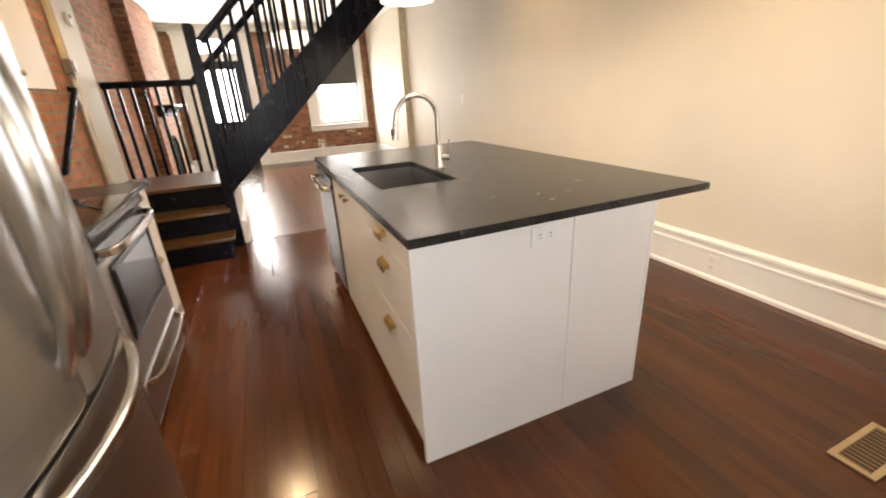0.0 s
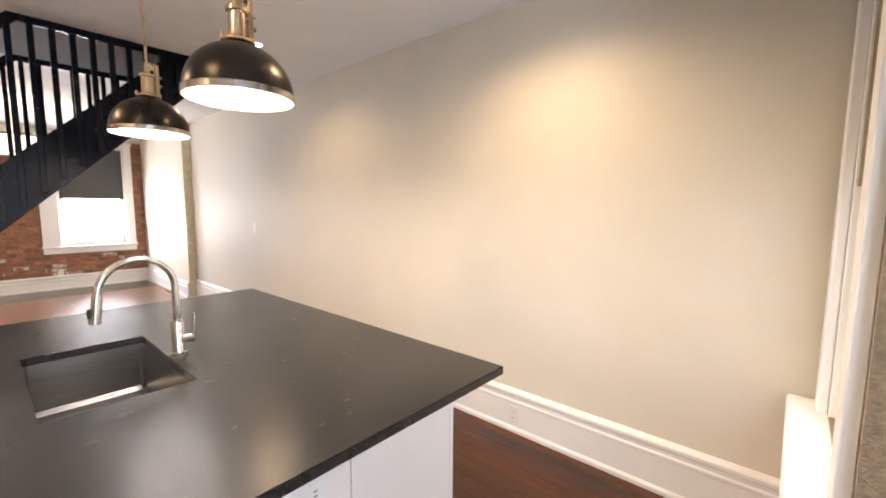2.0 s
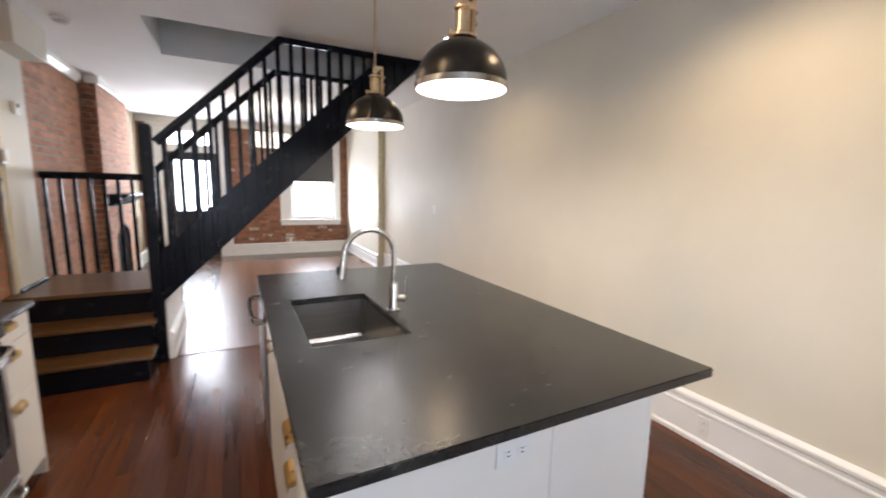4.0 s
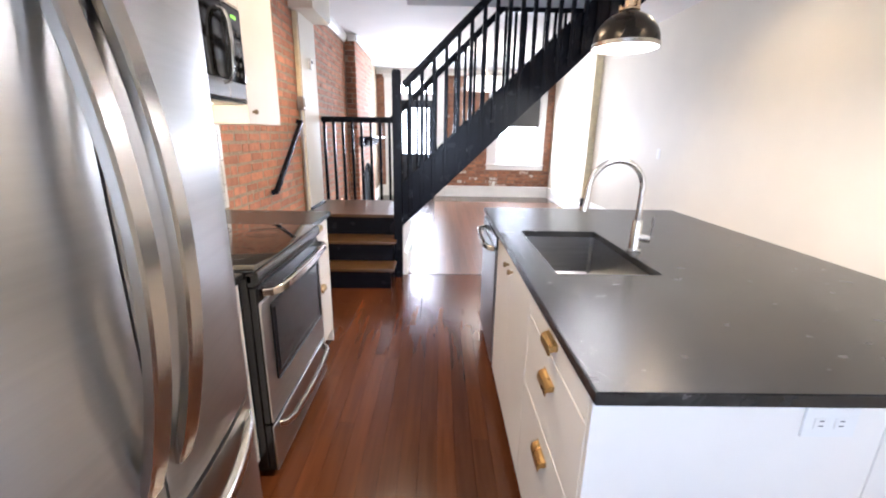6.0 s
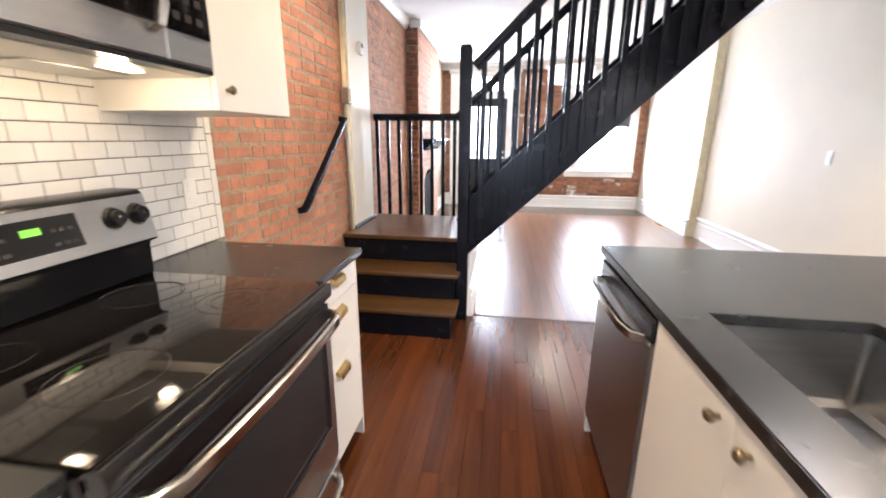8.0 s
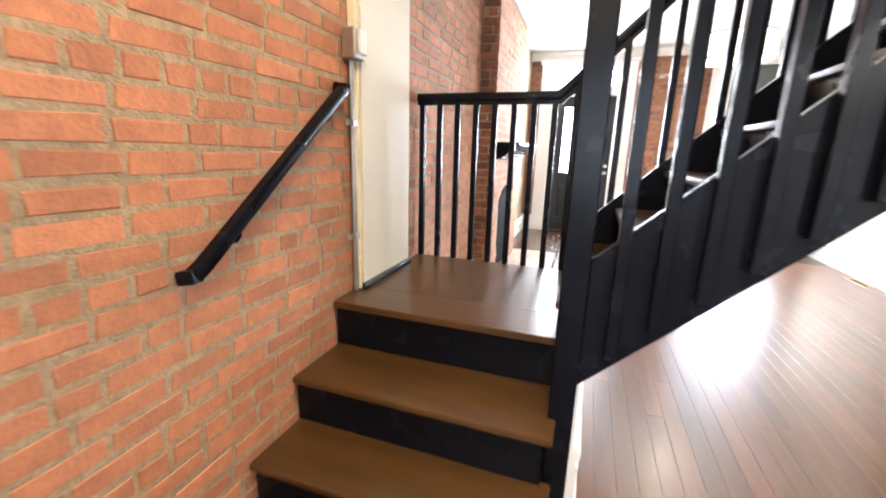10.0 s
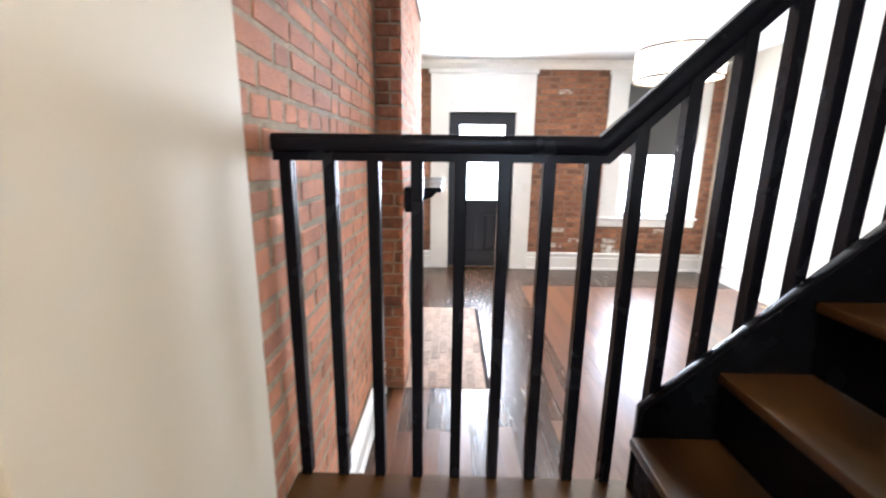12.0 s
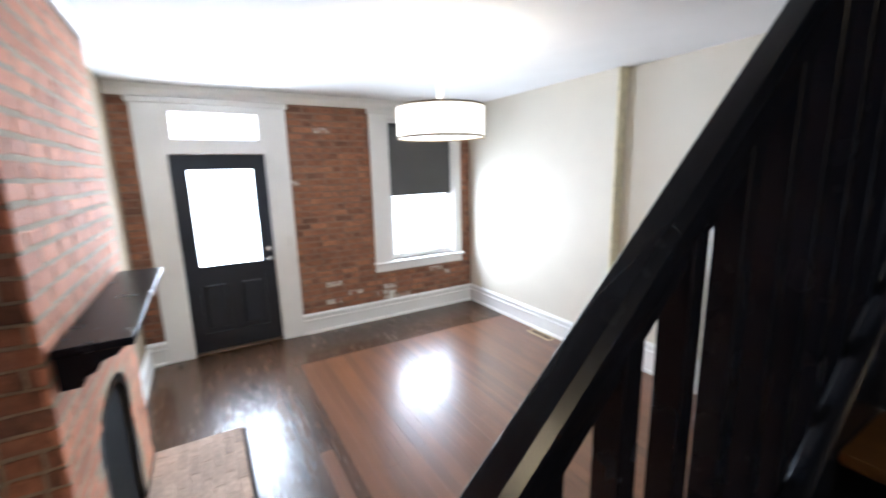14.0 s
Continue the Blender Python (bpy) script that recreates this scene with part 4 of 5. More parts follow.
part("handle", sweep([(MX + 0.0045, 3.145, 1.616), (MX + 0.03, 3.145, 1.626), (MX + 0.045, 3.145, 1.666), (MX + 0.05, 3.145, 1.766), (MX + 0.045, 3.145, 1.866), (MX + 0.03, 3.145, 1.906), (MX + 0.0045, 3.145, 1.916)], 0.028, 0.018, (0, 1, 0)), CHROME, dr, "curved chrome handle")
cp = part("control_panel", cuboid(MX - 0.0295, MX + 0.001, 3.192, MY1 - 0.002, 1.551, 1.966, 0.006), STEEL_H, mw, "stainless control column")
part("keypad", cuboid(MX + 0.0015, MX + 0.004, 3.197, 3.354, 1.626, 1.956, 0.004), BLACKGLASS, cp, "black glass keypad")
part("clock", cuboid(MX + 0.0042, MX + 0.005, 3.265, 3.315, 1.906, 1.921), DIGITS, cp, "small green clock display", smooth=False)
for i in range(5):
    for j in range(3):
        part("key", cuboid(MX + 0.0042, MX + 0.005, 3.222 + 0.042 * j, 3.245 + 0.042 * j, 1.656 + 0.045 * i, 1.676 + 0.045 * i), RING, cp, smooth=False)
ub = part("underside", cuboid(LEFT + 0.03, MX - 0.035, MY0 + 0.01, MY1 - 0.01, 1.531, 1.5475, 0.003), STEEL_D, mw, "dark stainless underside")
for y in (2.79, 3.165):
    part("lamp_lens", cuboid(-0.735, -0.695, y - 0.05, y + 0.05, 1.527, 1.53, 0.001), HOODLED, ub, "lit frosted lamp lens")
part("grease_filter", cuboid(-0.97, -0.80, 2.70, 2.96, 1.527, 1.53, 0.001), CONDUIT, ub, "grey mesh filter")
part("grease_filter", cuboid(-0.97, -0.80, 3.005, 3.275, 1.527, 1.53, 0.001), CONDUIT, ub, "grey mesh filter")
part("vent_lip", prism([(MX - 0.03, 1.532), (MX - 0.002, 1.537), (MX - 0.002, 1.549), (MX - 0.03, 1.548)], "y", MY0 + 0.004, MY1 - 0.004), PLASTIC, mw)

rg = thing("electric_range", (-0.65, 3.05, 0), "stainless electric range with black glass cooktop and oven window", "range")
RY0, RY1 = 2.572, 3.342
part("body", cuboid(LEFT + 0.02, -0.323, RY0, RY1, 0.03, 0.898, 0.003), PLASTIC, rg, "black enamel sides")
ct = part("cooktop", cuboid(-0.955, -0.288, RY0 - 0.004, RY1 + 0.004, 0.8985, 0.921, 0.006, segments=2), BLACKGLASS, rg, "black ceramic glass cooktop")
for bx, by, br in ((-0.48, 2.775, 0.1), (-0.48, 3.155, 0.095), (-0.77, 2.775, 0.08), (-0.77, 3.155, 0.105), (-0.48, 3.155, 0.06)):
    part("burner_ring", lathe([(br - 0.0018, 0.0), (br - 0.0018, 0.0006), (br, 0.0006), (br, 0.0)], (bx, by, 0.9212), 48), RING, ct, "printed burner ring")
part("front_lip", sweep([(-0.291, RY0 - 0.003, 0.893), (-0.291, RY1 + 0.003, 0.893)], 0.03, 0.045, (1, 0, 0)), PLASTIC, rg, "rounded black front edge")
part("upper_trim", cuboid(-0.323, -0.291, RY0, RY1, 0.855, 0.874, 0.006, segments=2), PLASTIC, rg, "black vent trim above the oven door")
for i in range(4):
    part("vent_slot", cuboid(-0.292, -0.2895, RY0 + 0.05, RY1 - 0.05, 0.857 + 0.004 * i, 0.859 + 0.004 * i), RUBBER, rg, smooth=False)
od = part("oven_door", cuboid(-0.2925, -0.285, RY0 + 0.004, RY1 - 0.004, 0.262, 0.79, 0.006), STEEL_H, rg, "brushed stainless oven door")
part("door_core", cuboid(-0.322, -0.293, RY0 + 0.003, RY1 - 0.003, 0.26, 0.852, 0.004), PLASTIC, od, "black door edge")
part("door_top_trim", cuboid(-0.293, -0.286, RY0 + 0.005, RY1 - 0.005, 0.792, 0.85, 0.004), PLASTIC, od, "black strip behind the handle")
part("window_frame", cuboid(-0.2845, -0.281, RY0 + 0.085, RY1 - 0.06, 0.415, 0.755, 0.008), PLASTIC, od, "black window border")
part("window", cuboid(-0.2805, -0.2785, RY0 + 0.115, RY1 - 0.09, 0.445, 0.73, 0.004), OVENGLASS, od, "dark oven window")


def bow_handle(parent, x, y0, y1, z, reach, label):
    pts = [(x, y0, z), (x + reach * 0.6, y0 + 0.012, z), (x + reach, y0 + 0.05, z)]
    pts += [(x + reach + 0.012 * math.sin(math.pi * k / 8), y0 + 0.05 + (y1 - y0 - 0.1) * k / 8, z) for k in range(1, 8)]
    pts += [(x + reach, y1 - 0.05, z), (x + reach * 0.6, y1 - 0.012, z), (x, y1, z)]
    return part("bar_handle", sweep(pts, 0.03, 0.022, (0, 0, 1)), CHROME, parent, label)


bow_handle(od, -0.281, RY0 + 0.03, RY1 - 0.03, 0.825, 0.05, "curved chrome oven handle")
dw2 = part("storage_drawer", cuboid(-0.2925, -0.285, RY0 + 0.004, RY1 - 0.004, 0.03, 0.248, 0.006), STEEL_H, rg, "brushed stainless storage drawer")
part("drawer_core", cuboid(-0.322, -0.293, RY0 + 0.003, RY1 - 0.003, 0.03, 0.25, 0.004), PLASTIC, dw2, "black drawer edge")
bow_handle(dw2, -0.285, RY0 + 0.06, RY1 - 0.06, 0.222, 0.045, "curved chrome drawer handle")
part("kick", cuboid(-0.9, -0.40, RY0 + 0.02, RY1 - 0.02, 0.0, 0.0295), RUBBER, rg, smooth=False)
bg = part("backguard", prism([(LEFT + 0.019, 0.921), (-0.90, 0.921), (-0.895, 1.03), (-0.862, 1.043), (-0.895, 1.192), (-0.91, 1.203), (LEFT + 0.019, 1.203)], "y", RY0, RY1, 0.006), PLASTIC, rg, "black backguard")


def guard_plate(name, y0, y1, s0, s1, d0, d1, mat, parent, label=""):
    """A plate on the sloping face of the backguard: s along the slope from its foot, d out of it."""
    foot, along = Vector((-0.862, 0, 1.043)), Vector((-0.033, 0, 0.149)).normalized()
    out = Vector((0.149, 0, 0.033)).normalized()
    pts = [foot + along * s + out * d for s, d in ((s0, d0), (s1, d0), (s1, d1), (s0, d1))]
    return part(name, prism([(p.x, p.z) for p in pts], "y", y0, y1, min(0.002, (d1 - d0) / 3)), mat, parent, label, smooth=False)


guard_plate("fascia", RY0 + 0.008, RY1 - 0.008, 0.004, 0.148, 0.0005, 0.006, STEEL_H, bg, "brushed stainless control fascia")
guard_plate("display", 2.86, 3.105, 0.035, 0.125, 0.0065, 0.009, BLACKGLASS, bg, "black glass display panel")
guard_plate("clock", 2.965, 3.01, 0.085, 0.103, 0.0093, 0.0098, DIGITS, bg, "green clock digits")
for i in range(3):
    for j in range(2):
        for y in (2.875, 3.03):
            guard_plate("key", y + 0.022 * i, y + 0.022 * i + 0.014, 0.048 + 0.036 * j, 0.057 + 0.036 * j, 0.0093, 0.0096, RING, bg)
for y in (3.205, 3.285):
    c = Vector((-0.862, y, 1.043)) + Vector((-0.033, 0, 0.149)).normalized() * 0.088
    o = Vector((0.149, 0, 0.033)).normalized()
    bm = rod(c + o * 0.0065, c + o * 0.022, 0.032, 0.028, 24)
    rod(c + o * 0.022, c + o * 0.036, 0.024, 0.021, 24, bm)
    kb = part("burner_knob", bm, PLASTIC, bg, "black burner knob")
    part("collar", rod(c + o * 0.0062, c + o * 0.009, 0.036, 0.035, 28), CHROME, kb, "thin chrome collar")
    part("pointer", rod(c + o * 0.0362 + Vector((0, 0, -0.0)), c + o * 0.0375, 0.006, 0.005, 8), RING, kb)

# refrigerator
fr = thing("refrigerator", (-0.6, 1.715, 0), "stainless French-door refrigerator with bowed doors and long curved handles", "refrigerator")
RF0, RF1, SPLIT = 1.345, 2.130, 1.7375
part("body", cuboid(-0.99, -0.202, RF0 + 0.006, RF1 - 0.006, 0.03, 1.76, 0.004), CONDUIT, fr, "grey side panels")


def bowed(y0, y1, z0, z1):
    """A door slab whose front bulges gently across the refrigerator's width."""
    pts = [(-0.197, y0), (-0.197, y1)]
    k = 14
    front = []
    for i in range(k + 1):
        y = y1 + (y0 - y1) * i / k
        u = (y - SPLIT) / ((RF1 - RF0) / 2)
        edge = min(abs(y - y0), abs(y - y1))
        front.append((-0.079 - 0.046 * u * u - (0.008 if edge < 1e-6 else 0.0), y))
    return prism(pts + front, "z", z0, z1, 0.0)


dl = part("fresh_food_door", bowed(RF0, SPLIT - 0.003, 0.762, 1.775), STEEL, fr, "brushed stainless door")
dright = part("fresh_food_door", bowed(SPLIT + 0.003, RF1, 0.762, 1.775), STEEL, fr, "brushed stainless door")
fz = part("freezer_drawer", bowed(RF0, RF1, 0.07, 0.748), STEEL, fr, "brushed stainless freezer drawer")
part("toe_grille", cuboid(-0.9, -0.25, RF0 + 0.02, RF1 - 0.02, 0.0, 0.0295), RUBBER, fr, smooth=False)
part("gasket", cuboid(-0.2025, -0.1975, RF0 + 0.01, RF1 - 0.01, 0.07, 1.77), RUBBER, fr, smooth=False)
for dd, y in ((dl, SPLIT - 0.042), (dright, SPLIT + 0.042)):
    pts = []
    for k in range(21):
        u = k / 20
        pts.append((-0.083 + 0.062 * math.sin(math.pi * u) ** 0.8, y, 0.845 + 0.77 * u))
    part("door_handle", sweep(pts, 0.038, 0.022, (0, 1, 0)), CHROME, dd, "long bowed steel handle")
pts = []
for k in range(21):
    u = k / 20
    y = RF0 + 0.06 + (RF1 - RF0 - 0.12) * u
    b = -0.079 - 0.046 * ((y - SPLIT) / 0.3925) ** 2
    pts.append((b + 0.044 * math.sin(math.pi * u) ** 0.7, y, 0.70))
part("drawer_handle", sweep(pts, 0.034, 0.02, (0, 0, 1)), CHROME, fz, "long bowed steel handle")


# ---------------------------------------------------------------- lamps
def pendant(x, y):
    p = thing("pendant_lamp", (x, y, 1.86), "dark bronze dome pendant lamp with brass fittings, lit", "pendant lamp", "pendants over the island")
    r = 0.166
    outer = [(r, 0.022)] + [(r * math.cos(a), 0.022 + 0.156 * math.sin(a)) for a in [math.pi / 2 * k / 12 for k in range(1, 11)]] + [(0.035, 0.178)]
    inner = [(max(a - 0.004, 0.005), b - 0.003) for a, b in outer[::-1]]
    part("dome", lathe(outer + [(0.035, 0.1815), (0.0, 0.1815)], (x, y, 1.86), 48), DOME, p)
    part("liner", lathe([(0.0, 0.172)] + inner, (x, y, 1.86), 48), ENAMEL, p, "white enamel inside")
    part("rim_band", lathe([(r - 0.002, 0.0), (r + 0.004, 0.0), (r + 0.004, 0.021), (r - 0.002, 0.021), (r - 0.002, 0.0)], (x, y, 1.86), 48), CHROME, p, "polished metal rim band")
    part("diffuser", lathe([(0.0, 0.006), (r - 0.003, 0.006), (r - 0.003, 0.009), (0.0, 0.009)], (x, y, 1.86), 48), LED, p, "glowing frosted diffuser").visible_shadow = False
    cap = part("socket_cap", lathe([(0.052, 0.180), (0.052, 0.188), (0.03, 0.196), (0.027, 0.2), (0.027, 0.272), (0.034, 0.276), (0.034, 0.286), (0.022, 0.291), (0.0, 0.291)], (x, y, 1.86), 28), LAMPBRASS, p, "brass socket cap")
    part("yoke", merged((x + 0.030, x + 0.046, y - 0.016, y + 0.016, 2.045, 2.20), (x - 0.012, x + 0.0298, y - 0.014, y + 0.014, 2.175, 2.20), (x - 0.012, x + 0.012, y - 0.012, y + 0.012, 2.2002, 2.155), bevel=0.002), LAMPBRASS, cap, "brass yoke")
    for s in (-1, 1):
        part("thumb_screw", rod((x + 0.046, y, 2.12 + 0.02 * s), (x + 0.058, y, 2.12 + 0.02 * s), 0.006, 0.008, 14), LAMPBRASS, cap)
        part("foot_screw", rod((x + s * 0.048, y, 2.045), (x + s * 0.048, y, 2.062), 0.007, None, 12), LAMPBRASS, cap)
    part("rod", rod((x, y, 2.1555), (x, y, CEILING - 0.01), 0.006, None, 12), LAMPBRASS, p, "thin brass rod")
    part("rod_joint", rod((x, y, 2.40), (x, y, 2.44), 0.0085, None, 12), LAMPBRASS, p)
    part("canopy", lathe([(0.0, 0.0), (0.03, -0.002), (0.062, -0.016), (0.066, -0.022), (0.066, -0.024), (0.0, -0.024)][::-1], (x, y, CEILING - 0.0005), 28), LAMPBRASS, p)
    return p


lamp = pendant(1.35, 2.49)
copy_thing(lamp, Matrix.Translation((1.35, 3.53, 1.86)))

dl2 = thing("drum_lamp", (1.13, 8.5, 2.12), "white fabric drum lamp hanging from the ceiling, lit", "ceiling lamp")
R = 0.305
sh = part("shade", lathe([(R, 0.012), (R, 0.205), (R - 0.003, 0.205), (R - 0.003, 0.012), (R, 0.012)], (1.13, 8.5, 2.125), 64), DRUM, dl2, "white fabric shade")
for h in (0.0, 0.205):
    part("trim_ring", lathe([(R + 0.002, h), (R + 0.002, h + 0.012), (R - 0.005, h + 0.012), (R - 0.005, h), (R + 0.002, h)], (1.13, 8.5, 2.125), 64), SHADE_TAN, sh, "tan edging")
part("seam", cuboid(1.13 - 0.003, 1.13 + 0.003, 8.5 - R - 0.003, 8.5 - R, 2.137, 2.33), SHADE_TAN, sh, "tan fabric seam", smooth=False)
part("diffuser", lathe([(0.0, 0.01), (R - 0.006, 0.01), (R - 0.006, 0.014), (0.0, 0.014)], (1.13, 8.5, 2.125), 64), DRUM, dl2, "frosted diffuser").visible_shadow = False
part("stem", rod((1.13, 8.5, 2.33), (1.13, 8.5, CEILING - 0.015), 0.02, None, 14), TRIM, dl2)
part("canopy", lathe([(0.0, -0.03), (0.05, -0.028), (0.065, -0.012), (0.066, 0.0), (0.0, 0.0)], (1.13, 8.5, CEILING - 0.0005), 28), TRIM, dl2)
for a in (0, 2.1, 4.2):
    part("spoke", rod((1.13, 8.5, 2.334), (1.13 + (R - 0.004) * math.cos(a), 8.5 + (R - 0.004) * math.sin(a), 2.334), 0.004, None, 8), CHROME, dl2)
for px, py in POTS:
    pot = thing("recessed_light", (px, py, 2.76), "small round recessed ceiling light, lit", "ceiling light", "recessed kitchen lights")
    part("trim_ring", lathe([(0.05, 0.0), (0.056, -0.006), (0.075, -0.004), (0.076, 0.0), (0.05, 0.0)], (px, py, CEILING - 0.0005), 32), TRIM, pot)
    part("lens", lathe([(0.0, -0.003), (0.05, -0.003), (0.05, -0.001), (0.0, -0.001)], (px, py, CEILING - 0.0005), 32), LED, pot, "glowing lens").visible_shadow = False
det = thing("smoke_detector", (-0.57, 5.55, 2.74), "round white smoke detector on the ceiling", "smoke detector")
part("housing", lathe([(0.0, -0.035), (0.045, -0.034), (0.06, -0.022), (0.064, 0.0), (0.0, 0.0)], (-0.57, 5.55, CEILING - 0.0005), 32), OUTLET, det)
part("grille_ring", lathe([(0.03, -0.037), (0.034, -0.037), (0.034, -0.033), (0.03, -0.033), (0.03, -0.037)], (-0.57, 5.55, CEILING - 0.0005), 32), CONDUIT, det)

# ---------------------------------------------------------------- fireplace
CH0, CH1, CHX = 7.645, 9.185, -0.86
chimney = thing("chimney_breast", (-0.95, 8.4, 0), "brick chimney breast with an arched firebox", "fireplace", kind="structure")
FY0, FY1 = 8.02, 8.78
part("core", merged((LEFT, CHX - 0.011, CH0 + 0.011, FY0, 0, CEILING - 0.002), (LEFT, CHX - 0.011, FY1, CH1 - 0.011, 0, CEILING - 0.002),
                    (LEFT, CHX - 0.011, FY0, FY1, 0.93, CEILING - 0.002)), MORTAR, chimney, "sandy mortar", smooth=False)
part("firebox", cuboid(LEFT, LEFT + 0.02, FY0, FY1, 0, 0.93), SOOT_VOID, chimney, "black firebox", smooth=False)
arch = [(FY0, 0.93), (FY0, 0.70)] + [((FY0 + FY1) / 2 - 0.38 * math.cos(math.pi * k / 16), 0.70 + 0.21 * math.sin(math.pi * k / 16)) for k in range(1, 16)] + [(FY1, 0.70), (FY1, 0.93)]
part("arch", prism(arch, "x", LEFT + 0.02, CHX - 0.011), MORTAR, chimney, smooth=False)
part("iron_surround", prism([(FY0 - 0.0, 0.002), (FY0 + 0.05, 0.002), (FY0 + 0.05, 0.68)] + [((FY0 + FY1) / 2 - 0.33 * math.cos(math.pi * k / 12), 0.68 + 0.18 * math.sin(math.pi * k / 12)) for k in range(1, 12)]
     + [(FY1 - 0.05, 0.68), (FY1 - 0.05, 0.002), (FY1, 0.002), (FY1, 0.70)] + [((FY0 + FY1) / 2 + 0.38 * math.cos(math.pi * k / 12), 0.70 + 0.21 * math.sin(math.pi * k / 12)) for k in range(1, 12)] + [(FY0, 0.70)], "x", CHX - 0.03, CHX - 0.012), PLASTIC, chimney, "black iron surround", smooth=False)
# added black sheet filling the arch: the deep firebox's shade as colour
part("fire_screen", prism([(FY0 + 0.05, 0.002), (FY1 - 0.05, 0.002), (FY1 - 0.05, 0.68)] + [((FY0 + FY1) / 2 + 0.33 * math.cos(math.pi * k / 12), 0.68 + 0.18 * math.sin(math.pi * k / 12)) for k in range(1, 12)]
     + [(FY0 + 0.05, 0.68)], "x", CHX - 0.05, CHX - 0.035), SOOT_VOID, chimney, "black panel standing in for the shaded depth of the firebox", smooth=False)
mantel = thing("mantel_shelf", (-0.75, 8.33, 1.2), "black painted wooden mantel shelf with a moulded underside", "mantel shelf")
part("shelf", cuboid(CHX + 0.001, -0.635, 7.665, 8.99, 1.325, 1.355, 0.004), BLACK, mantel)
for nm, y0, y1 in (("cornice", 7.69, 8.965),):
    part(nm, prism([(CHX + 0.001, 1.20), (-0.80, 1.20), (-0.79, 1.235), (-0.755, 1.245), (-0.735, 1.28), (-0.69, 1.295), (-0.665, 1.324), (CHX + 0.001, 1.324)], "y", y0, y1), BLACK, mantel, smooth=False)
setting("trim_crown_chimney", merged((CHX + 0.001, CHX + 0.03, CH0 - 0.02, CH1 + 0.02, 2.68, 2.768), (LEFT + 0.06, CHX, CH0 - 0.03, CH0 - 0.001, 2.68, 2.768), bevel=0.006), TRIM, "white crown moulding round the chimney breast")
setting("hearth", cuboid(CHX, -0.318, 7.66, 9.19, -0.01, 0.001), HEARTH, "brick hearth set into the floor")


# ---------------------------------------------------------------- bricks, tiles and boards
def brick_mesh(name, sx, sy, sz, mat, rng):
    """A brick with chipped, uneven corners, centred on its origin."""
    bm = cuboid(-sx / 2, sx / 2, -sy / 2, sy / 2, -sz / 2, sz / 2)
    bmesh.ops.bevel(bm, geom=list(bm.edges), offset=0.005, segments=1, affect="EDGES")
    for v in bm.verts:
        v.co += Vector((rng.uniform(-0.006, 0.006), rng.uniform(-0.001, 0.001), rng.uniform(-0.0045, 0.0045)))
    me = bpy.data.meshes.new(name)
    bm.to_mesh(me)
    bm.free()
    me.materials.append(mat)
    return me


BL, BH, BG = 0.196, 0.060, 0.013
rng = random.Random(7)
KINDS = {}
FLAKED = material("brick_with_old_plaster", (0.55, 0.50, 0.44), 0.9, vary=0.3, scale=30, bump=0.5, bump_scale=90, second=(0.26, 0.10, 0.055), second_scale=14, amount=1.0)
for key, mat in (("a", BRICK), ("d", BRICK_DARK), ("h", HEARTH), ("f", FLAKED)):
    KINDS[key] = [brick_mesh("brick", BL, 0.024, BH, mat, rng) for _ in range(5)], [brick_mesh("brick", 0.09, 0.024, BH, mat, rng) for _ in range(3)]


def piece(name, me, parent, place, turn, scale=(1, 1, 1)):
    ob = new(name, me)
    ob.parent = parent
    ob.location = Vector(place) - SPOT[parent]
    ob.rotation_euler = turn
    ob.scale = scale
    return ob


def brick_field(parent, key, u0, u1, z0, z1, where, turn, skip=None, depth=0.0):
    """Courses of bricks over u0..u1 and z0..z1. where(u, z): the place of a brick's centre."""
    course, z = 0, z0
    while z + 0.02 < z1:
        h = min(BH, z1 - z)
        header = course % 7 == 5
        length = 0.09 if header else BL
        full = length
        u = u0 - (length + BG) * (0.5 if course % 2 else 0.0) - rng.uniform(0, 0.02)
        while u < u1:
            length = full * rng.uniform(0.9, 1.06) if rng.random() < 0.85 else 0.088
            a, b = max(u, u0), min(u + length, u1)
            if b - a > 0.025 and not (skip and skip((a + b) / 2, z + h / 2)):
                aged = key == "d" and parent is wall_front and rng.random() < (0.13 if z < 0.6 else 0.008)
                me = rng.choice(KINDS["f" if aged else key][1 if header else 0])
                ob = piece("brick", me, parent, where((a + b) / 2, z + h / 2 + rng.uniform(-0.002, 0.002), rng.uniform(-0.002, 0.002)), (0, rng.uniform(-0.006, 0.006), turn), ((b - a) / full, 1, h / BH * rng.uniform(0.95, 1.04)))
            u += length + BG
        z += BH + BG
        course += 1


QUARTER = math.pi / 2
brick_field(wall_left, "a", 3.88, 5.445, 0.02, CEILING, lambda u, z, d: (LEFT - 0.0098 + d * 0.6, u, z), QUARTER, skip=lambda u, z: u > 5.30 and z < 0.55)
brick_field(wall_left, "a", 5.978, CH0 - 0.002, 0.23, 2.66, lambda u, z, d: (LEFT - 0.0098 + d * 0.6, u, z), QUARTER)
brick_field(chimney, "a", CH0, CH1, 0.01, 2.675, lambda u, z, d: (CHX - 0.0208 + d * 0.6, u, z), QUARTER,
            skip=lambda u, z: FY0 - 0.04 < u < FY1 + 0.04 and z < 0.70 + 0.24 * max(0, 1 - ((u - 8.4) / 0.42) ** 2) ** 0.5)
# side return in the darker brick: its shade is put into the colour
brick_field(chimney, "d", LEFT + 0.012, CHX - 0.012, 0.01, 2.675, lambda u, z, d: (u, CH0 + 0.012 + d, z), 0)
brick_field(wall_front, "d", 0.512, 1.463, 0.245, 2.66, lambda u, z, d: (u, FRONT + 0.0095 + d * 0.6, z), 0)
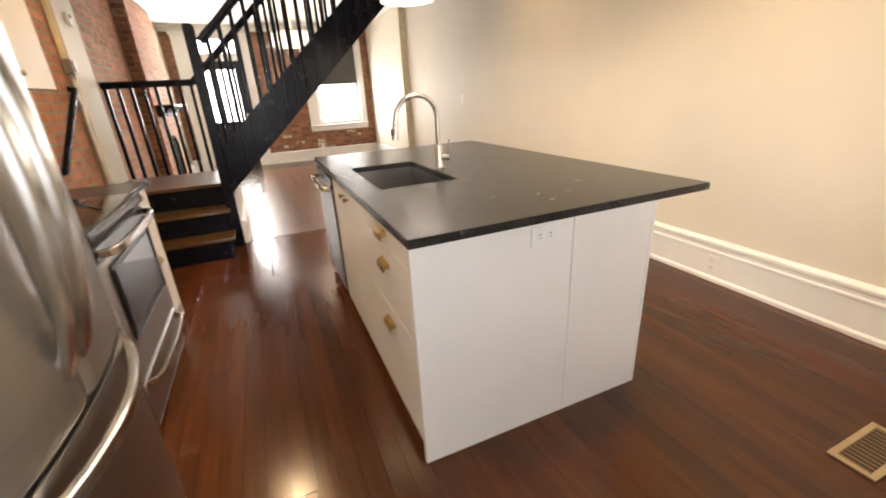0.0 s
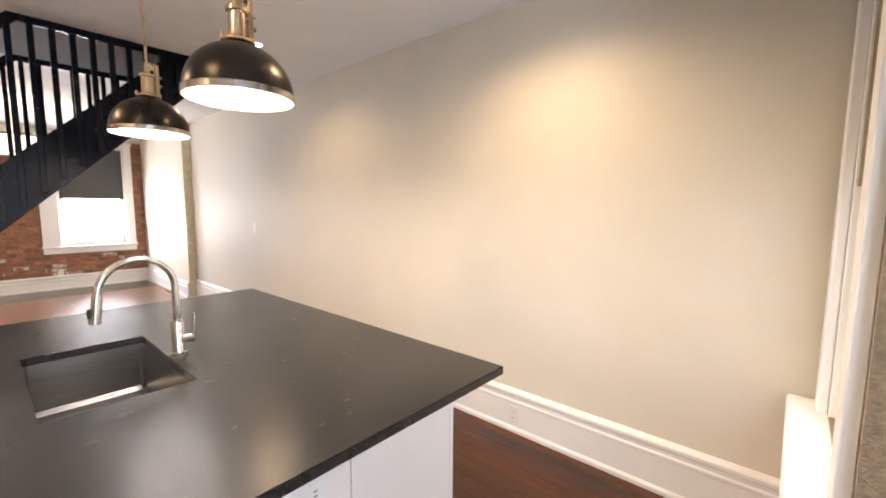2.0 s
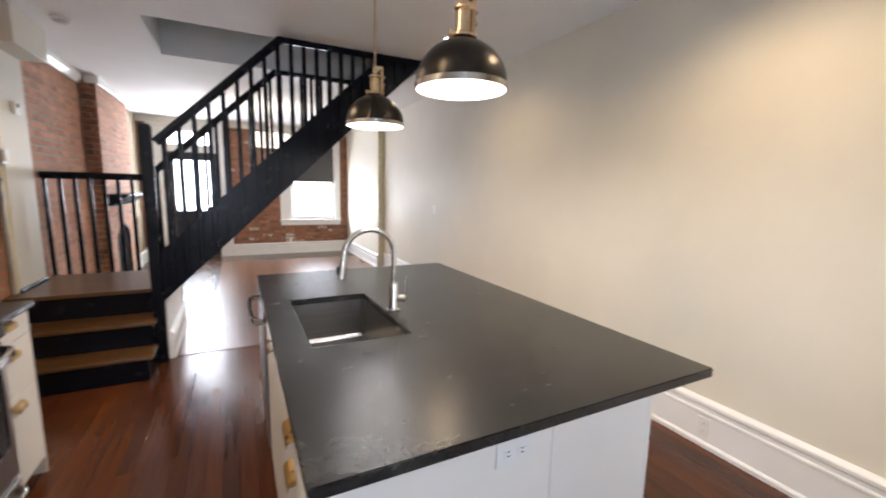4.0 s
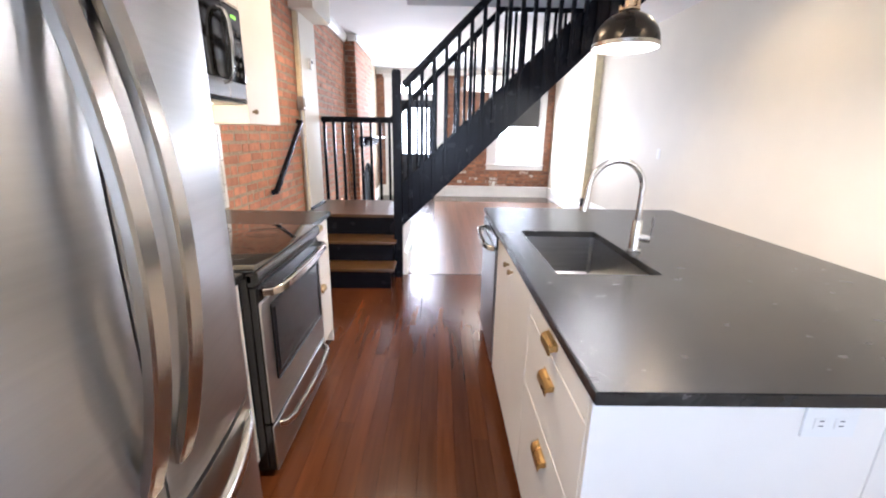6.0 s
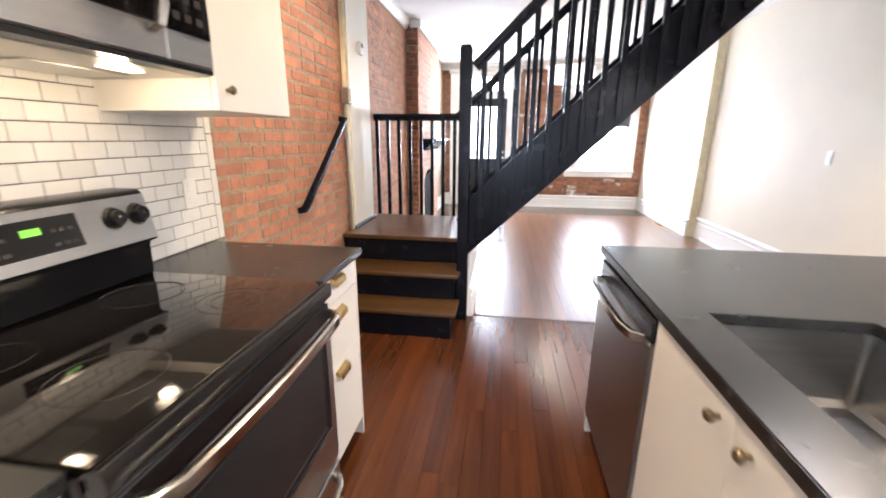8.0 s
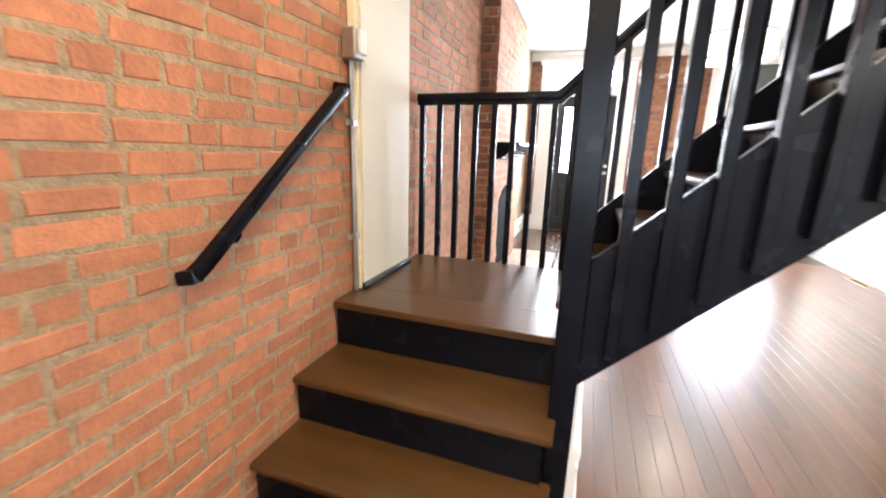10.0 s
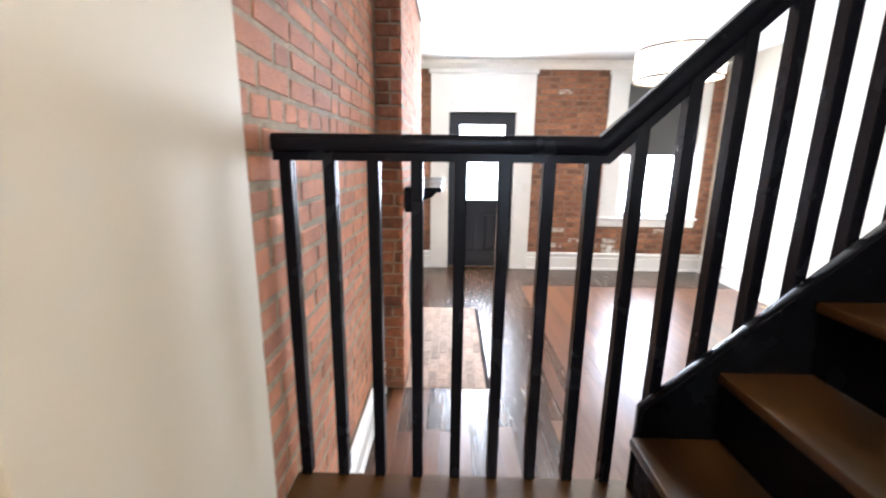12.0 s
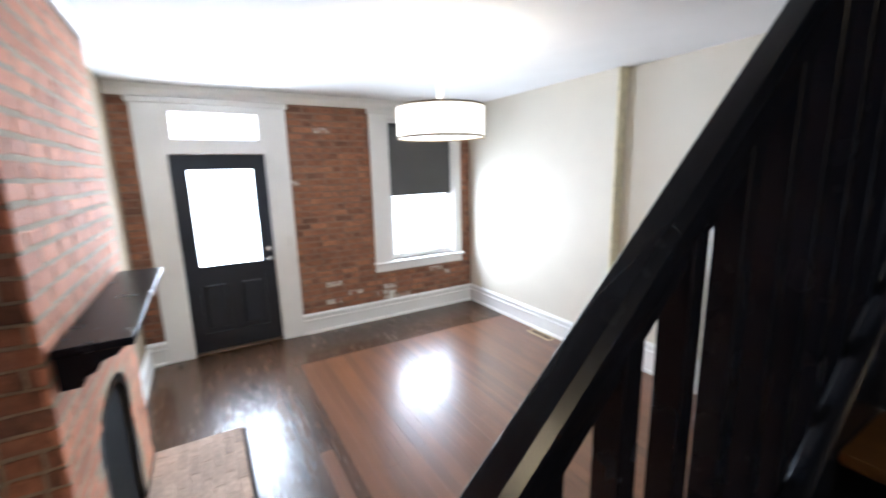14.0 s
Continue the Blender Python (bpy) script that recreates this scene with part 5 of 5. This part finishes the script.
brick_field(wall_front, "d", 2.777, RIGHT_F, 0.245, 2.66, lambda u, z, d: (u, FRONT + 0.0095 + d * 0.6, z), 0)
brick_field(wall_front, "d", 1.463, 2.777, 0.245, 0.625, lambda u, z, d: (u, FRONT + 0.0095 + d * 0.6, z), 0)
brick_field(wall_front, "d", LEFT, -0.862, 0.245, 2.66, lambda u, z, d: (u, FRONT + 0.0095 + d * 0.6, z), 0)
brick_field(wall_rear, "a", 2.60, RIGHT, 0.215, 0.60, lambda u, z, d: (u, REAR + d, z), 0)
hearth = bpy.data.objects["hearth"]
row, x = 0, CHX + 0.01
while x < -0.33:
    y = 7.665 - (0.1 if row % 2 else 0)
    while y < 9.185:
        a, b = max(y, 7.665), min(y + BL, 9.187)
        if b - a > 0.03:
            piece("brick", rng.choice(KINDS["h"][0]), hearth, (x + 0.03, (a + b) / 2, -0.0092 + rng.uniform(-0.0008, 0.0008)), (QUARTER, 0, QUARTER), ((b - a) / BL, 1, 0.98))
        y += BL + 0.008
    x += BH + 0.008
    row += 1

# subway tiles behind the range
back = setting("wall_tiled", cuboid(LEFT, LEFT + 0.010, 2.15, 3.86, 0.915, 1.56), GROUT, "dark grout behind white subway tiles")


def tile_mesh(w, h):
    bm = cuboid(-0.004, 0.004, -w / 2, w / 2, -h / 2, h / 2, 0.002)
    me = bpy.data.meshes.new("tile")
    bm.to_mesh(me)
    bm.free()
    me.materials.append(TILE)
    return me


TW, TH, TG = 0.1016, 0.0508, 0.0032
whole, edge_tile = tile_mesh(TW, TH), tile_mesh(0.035, 0.15)
for r in range(12):
    z = 0.918 + TH / 2 + r * (TH + TG)
    y = 2.155 - (0.0524 if r % 2 else 0)
    while y < 3.818:
        a, b = max(y, 2.155), min(y + TW, 3.818)
        if b - a > 0.02:
            piece("tile", whole, back, (LEFT + 0.0135, (a + b) / 2, z), (0, 0, 0), (1, (b - a) / TW, 1))
        y += TW + TG
for r in range(4):
    piece("tile", edge_tile, back, (LEFT + 0.0135, 3.84, 0.918 + 0.075 + r * 0.1535), (0, 0, 0))


def board_mesh(name, w, mat):
    bm = cuboid(-w / 2, w / 2, -0.5, 0.5, -0.018, 0.0, 0.0006)
    me = bpy.data.meshes.new(name)
    bm.to_mesh(me)
    bm.free()
    me.materials.append(mat)
    return me


def board_floor(name, mat, x0, x1, y0, y1, width, label, holes=(), border=None):
    fl = setting(name, cuboid(x0, x1, y0, y1, -0.0205, -0.0185), UNDER, label)
    me = board_mesh("floor_board", width - 0.0005, mat)
    dark = board_mesh("floor_board", width - 0.0005, border[0]) if border else None
    x = x0
    while x < x1 - 0.01:
        w = min(width, x1 - x)
        cuts, y = [], y0
        y += rng.uniform(0.5, 2.4)
        cuts = [y0]
        while y < y1 - 0.5:
            cuts.append(y)
            y += rng.uniform(1.8, 3.2)
        cuts.append(y1)
        for a, b in zip(cuts, cuts[1:]):
            spans = [(a, b)]
            for hx0, hx1, hy0, hy1 in holes:
                if hx0 < x + w / 2 < hx1:
                    spans = [s for p, q in spans for s in ((p, min(q, hy0)), (max(p, hy1), q)) if s[1] - s[0] > 0.02]
            if border and x + w / 2 > border[1]:
                spans = [t for p, q in spans for t in ((p, min(q, border[2])), (max(p, border[2]), q)) if t[1] - t[0] > 0.02]
            for p, q in spans:
                stained = border and (x + w / 2 < border[1] or p >= border[2] - 0.001) and p > 6.2
                piece("floor_board", dark if stained else me, fl, (x + w / 2, (p + q) / 2, rng.uniform(-0.0006, 0.0)), (0, 0, 0), (w / width, q - p - 0.0006, 1))
        x += width
    return fl


board_floor("floor_kitchen", FLOOR_K, LEFT, RIGHT, -0.4, 5.178, 0.083, "dark red-brown glossy floorboards running lengthways")
board_floor("floor_parlour", FLOOR_F, LEFT, RIGHT, 5.206, FRONT + 0.05, 0.083, "worn brown glossy floorboards in the front room", holes=((CHX, -0.318, 7.66, 9.19),), border=(FLOOR_D, 0.26, 10.0))
solid("floor_gap", merged((LEFT, RIGHT, 5.1782, 5.2058, -0.018, -0.0012), (0.233, 0.244, 4.12, 4.74, 0.0004, 0.0009), (0.582, 0.59, 4.20, 4.33, 0.0004, 0.0009)), UNDER, "dark open gap between two floorboards", "floor gap", kind="structure", smooth=False)
